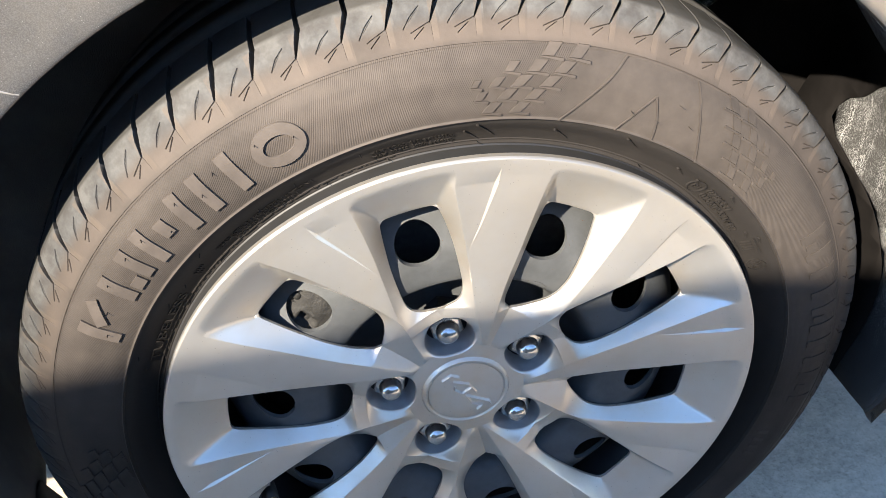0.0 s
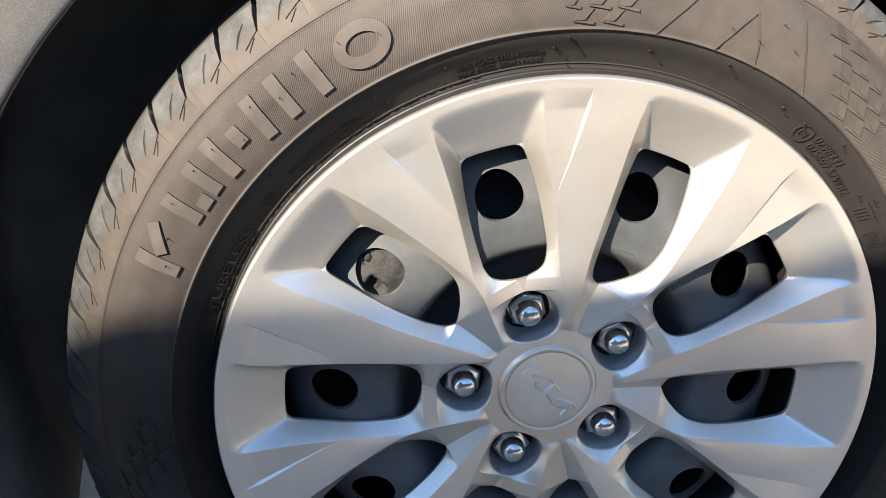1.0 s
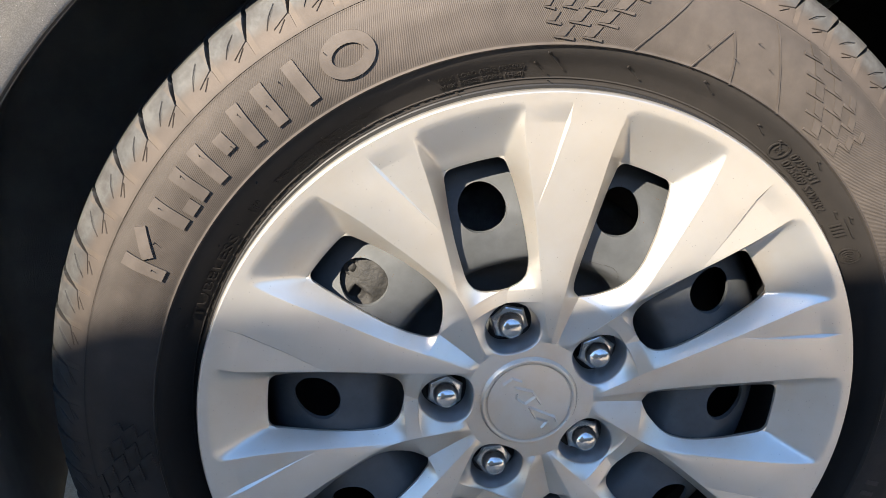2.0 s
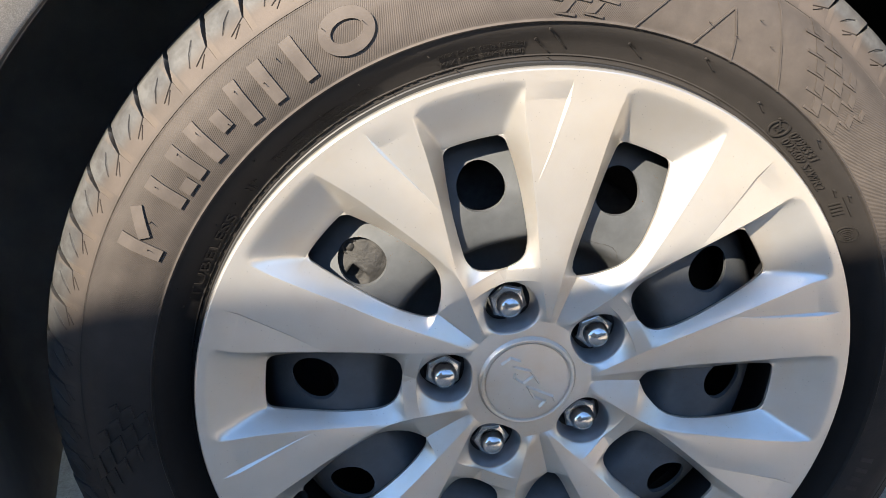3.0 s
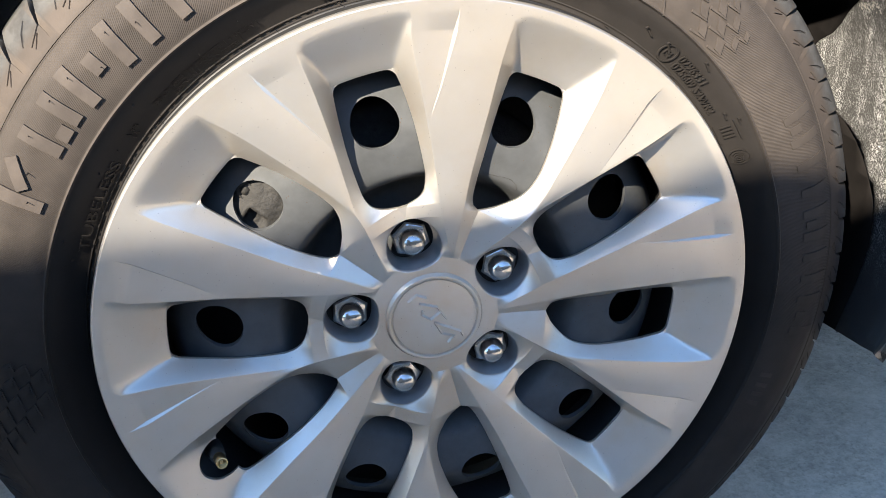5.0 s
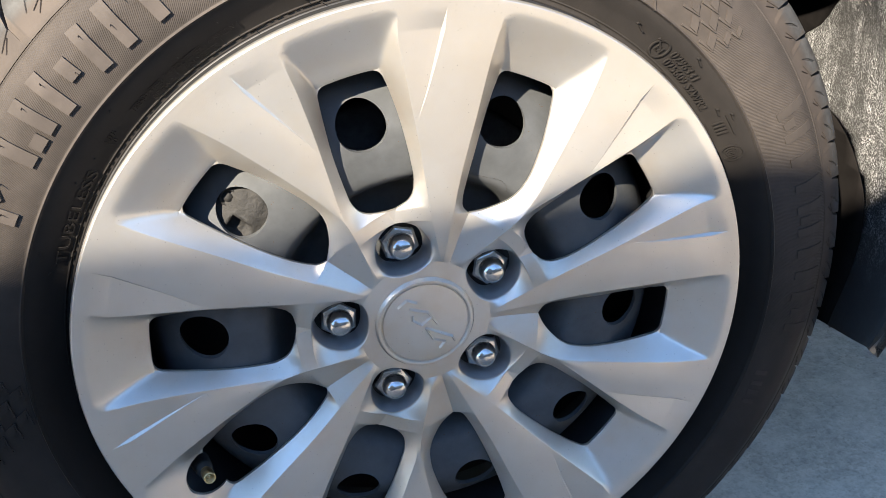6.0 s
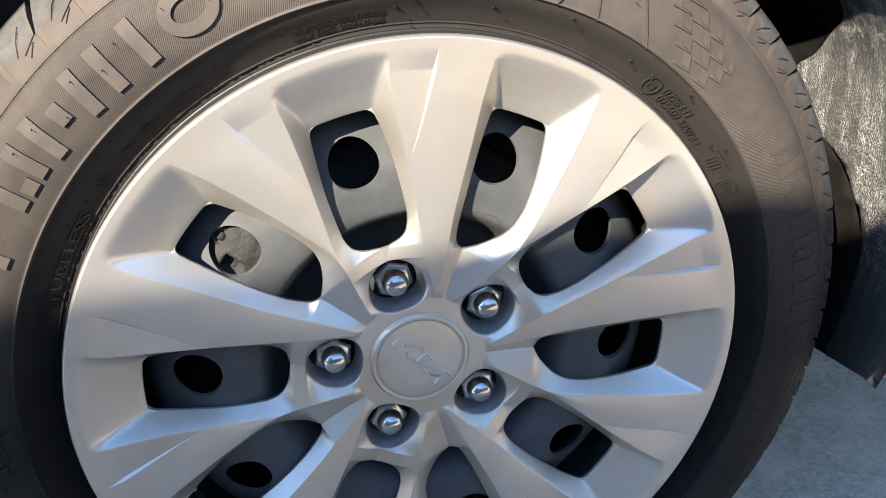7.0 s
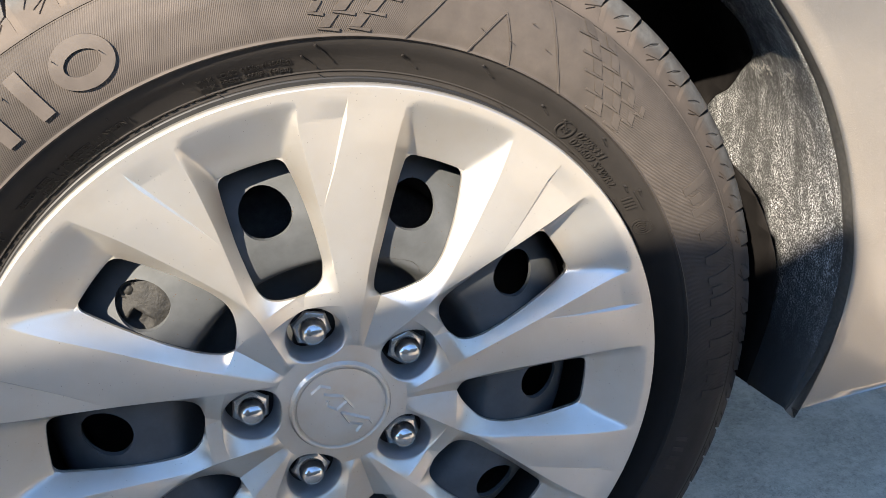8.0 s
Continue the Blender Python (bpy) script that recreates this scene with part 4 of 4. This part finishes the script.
def build_cover():
    rows = cover_rows()
    verts, faces = [], []
    wedge = radians(36)
    turn = radians(NUT0)
    first = None
    for r in rows:
        line = []
        for k in range(5):
            for side_a, side_b, sgn in (("A+", "B-", 1), ("B+", "A-", 1)):
                ua, ya = half_wedge(r, side_a)
                ub, yb = half_wedge(r, side_b)
                base = turn + k * TAU / 5 + (0 if side_a[0] == "A" else wedge)
                cols = list(zip(ua, ya)) + list(zip(*spoke_top(r, ua[-1], side_a, ub[-1], side_b)))
                cols += [(wedge - u, y) for u, y in zip(reversed(ub), reversed(yb))]
                for u, y in cols[:-1]:
                    line.append((r / 1000 * math.cos(base + u), y / 1000, r / 1000 * math.sin(base + u)))
        first = first or len(line)
        verts += line
    n = first
    half = n // 10
    nf = 7
    for i in range(len(rows) - 1):
        rm = (rows[i] + rows[i + 1]) / 2
        for j in range(n):
            h, q = divmod(j, half)
            near = "A" if h % 2 == 0 else "B"           # the axis at this stretch's start
            far = "B" if near == "A" else "A"
            at = near if q < nf else (far if q >= half - nf else "")
            if at and R_IN[at] < rm < R_OUT:
                continue
            if at == "A" and abs(rm - CUP_R) < CUP_RAD:
                continue
            a, b = i * n + j, i * n + (j + 1) % n
            faces.append((a, b, b + n, a + n))
    bm = bmesh.new()
    bm.from_mesh(mesh_of("tmp", verts, faces))
    bmesh.ops.remove_doubles(bm, verts=bm.verts, dist=2e-5)
    # the round bite for the tyre valve
    va = radians(NUT0 + 107)
    vx, vz, bite = 0.1785 * math.cos(va), 0.1785 * math.sin(va), 0.0152
    gone = [f for f in bm.faces if math.hypot(f.calc_center_median().x - vx, f.calc_center_median().z - vz) < bite]
    bmesh.ops.delete(bm, geom=gone, context="FACES")
    for v in bm.verts:
        d = math.hypot(v.co.x - vx, v.co.z - vz)
        if v.is_boundary and abs(d - bite) < 0.003:
            v.co.x, v.co.z = vx + (v.co.x - vx) * bite / d, vz + (v.co.z - vz) * bite / d
    # thickness at the openings, the turned-back rim and the cups' walls
    def cup_edge(e):
        m = (e.verts[0].co + e.verts[1].co) / 2
        return 0.0375 < math.hypot(m.x, m.z) < 0.0775
    edges = [e for e in bm.edges if e.is_boundary]
    rim = [e for e in edges if math.hypot(*(e.verts[0].co.xz)) > 0.2188]
    cups = [e for e in edges if e not in rim and cup_edge(e) and math.hypot(*(e.verts[0].co.xz)) < 0.078]
    holes = [e for e in edges if e not in set(rim) | set(cups) and math.hypot(*(e.verts[0].co.xz)) > 0.0775]

    def pull(sel, steps, slot=0):
        for dy, shrink in steps:
            ex = bmesh.ops.extrude_edge_only(bm, edges=sel)
            vs = [g for g in ex["geom"] if isinstance(g, bmesh.types.BMVert)]
            for v in vs:
                v.co.y += dy
                if shrink:
                    a = math.atan2(v.co.z, v.co.x)
                    a = round((a - radians(NUT0)) / (TAU / 5)) * TAU / 5 + radians(NUT0)
                    cx, cz = CUP_R / 1000 * math.cos(a), CUP_R / 1000 * math.sin(a)
                    v.co.x, v.co.z = cx + (v.co.x - cx) * shrink, cz + (v.co.z - cz) * shrink
            sel = [g for g in ex["geom"] if isinstance(g, bmesh.types.BMEdge) and all(v in vs for v in g.verts)]
            if slot and dy > 0.001:
                for fc in (g for g in ex["geom"] if isinstance(g, bmesh.types.BMFace)):
                    fc.material_index = slot
    # the black unpainted back of the shell
    back = bmesh.ops.duplicate(bm, geom=list(bm.faces))["geom"]
    for g in back:
        if isinstance(g, bmesh.types.BMVert):
            g.co.y += 0.0028
        elif isinstance(g, bmesh.types.BMFace):
            g.material_index = 2
    pull(holes, [(0.0006, 0), (0.0016, 0)])
    pull(cups, [(0.0008, 0.965), (0.001, 0.985), (0.006, 0.95), (0.006, 0.95), (0.003, 0.95)], 1)
    pull(rim, [(0.0009, 0), (0.0009, 0), (0.0009, 0), (0.0009, 0), (0.011, 0)], 2)
    return bm


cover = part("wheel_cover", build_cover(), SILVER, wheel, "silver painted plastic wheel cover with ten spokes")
crisp = cover.modifiers.new("weighted_normals", "WEIGHTED_NORMAL")
crisp.weight, crisp.keep_sharp = 90, True
cover.data.set_sharp_from_angle(angle=radians(26))
cover.data.materials.append(CUP)
cover.data.materials.append(PLASTIC)


def build_hub():
    p = [(0.0, 0.0187), (0.0284, 0.0187), (0.0291, 0.0188), (0.0296, 0.0195), (0.0301, 0.0195), (0.0305, 0.0184), (0.0309, 0.0177),
         (0.0317, 0.0174), (0.0326, 0.0176), (0.0331, 0.0183), (0.0335, 0.0200), (0.0342, 0.0207)]
    v, f = lathe(p, 120)
    bm = bmesh.new()
    bm.from_mesh(mesh_of("tmp", v, f))
    bmesh.ops.remove_doubles(bm, verts=bm.verts, dist=1e-6)
    return bm


cap = part("centre_cap", build_hub(), SILVER, wheel, "round silver centre cap with a raised ring")
cap.data.set_sharp_from_angle(angle=radians(38))


def build_nut():
    bm = bmesh.new()
    prof = [(0.0, 0.0), (0.0030, 0.0003), (0.0058, 0.0015), (0.0076, 0.0034), (0.0085, 0.0058), (0.0087, 0.0088), (0.0088, 0.0126)]
    v, f = lathe(prof, 32)
    bm.from_mesh(mesh_of("tmp", v, f))
    hexa = []
    for y, rr in ((0.0112, 0.0088), (0.0116, 0.0108), (0.0123, 0.0124), (0.0138, 0.0135), (0.030, 0.0135), (0.032, 0.0140), (0.035, 0.0140)):
        hexa.append([bm.verts.new((rr * math.cos(radians(60 * i)), y, rr * math.sin(radians(60 * i)))) for i in range(6)])
    for a, b in zip(hexa, hexa[1:]):
        for i in range(6):
            fc = bm.faces.new((a[i], a[(i + 1) % 6], b[(i + 1) % 6], b[i]))
            fc.smooth = False
    bmesh.ops.remove_doubles(bm, verts=bm.verts, dist=1e-6)
    return bm


nut = None
for k in range(5):
    a = radians(NUT0 + 72 * k)
    at = Vector((0.05715 * math.cos(a), 0.0182, 0.05715 * math.sin(a)))
    if nut is None:
        nut = part("wheel_nut", build_nut(), CHROME, wheel, "domed chrome wheel nut", at=at)
        nut.data.set_sharp_from_angle(angle=radians(25))
        nut.rotation_euler.y = 0.3
    else:
        other = nut.copy()
        scene.collection.objects.link(other)
        other.location = at
        other.rotation_euler.y = 0.3 + k * 0.37


def build_valve():
    """Tyre valve: rubber stem and brass cap."""
    prof = [(0.0, 0.0042), (0.0012, 0.0022), (0.0014, 0.0036), (0.0027, 0.0040), (0.0029, 0.0004), (0.0034, 0.0), (0.0040, 0.0006), (0.0041, 0.0100), (0.0036, 0.0104), (0.0036, 0.013), (0.0052, 0.014), (0.0060, 0.02), (0.0066, 0.034)]
    v, f = lathe(prof, 20)
    bm = bmesh.new()
    bm.from_mesh(mesh_of("tmp", v, f))
    for fc in bm.faces:
        fc.material_index = 0 if fc.calc_center_median().y < 0.0128 else 1
    return bm


va = radians(205.4)
valve = part("valve_stem", build_valve(), BRASS, wheel, "brass tyre valve on a black rubber stem",
             at=(0.1735 * math.cos(va), -0.0025, 0.1735 * math.sin(va)))
valve.rotation_euler = (radians(-14), 0, radians(16))
valve.data.materials.append(PLASTIC)


def emblem():
    """A plain mark of thin raised strokes on the centre cap."""
    strokes = [[(-18, 15.5), (-11.5, 20), (-5, 16.8)], [(-10, 13), (2, 8.5), (8, -2)], [(-8.5, 7.5), (-9, 4), (-3.2, -0.8), (4.2, 4.4)],
               [(-0.5, -3.5), (17.5, -13.5), (19, -17.5)], [(-0.5, -3.5), (4, -13), (12, -16.5), (8, -21)]]
    up, foot, half = Vector((0, 0.0167, 0)), Vector((0, 0.0190, 0)), 0.0010
    bm = bmesh.new()
    for line in strokes:
        pts = [Vector((x * 0.001, 0, z * 0.001)) for x, z in line]
        rows = []
        for i, p in enumerate(pts):
            a = (p - pts[i - 1]).normalized() if i else (pts[1] - p).normalized()
            b = (pts[i + 1] - p).normalized() if i < len(pts) - 1 else a
            n0, n1 = Vector((-a.z, 0, a.x)), Vector((-b.z, 0, b.x))
            m = (n0 + n1).normalized()
            m *= half / max(0.45, m.dot(n0))
            rows.append([bm.verts.new(p + m + foot), bm.verts.new(p + up), bm.verts.new(p - m + foot)])
        for r0, r1 in zip(rows, rows[1:]):
            bm.faces.new((r0[0], r1[0], r1[1], r0[1]))
            bm.faces.new((r0[1], r1[1], r1[2], r0[2]))
        bm.faces.new(rows[0])
        bm.faces.new(rows[-1][::-1])
    return part("emblem", bm, SILVER, wheel, "plain raised strokes on the centre cap", False)


emblem()
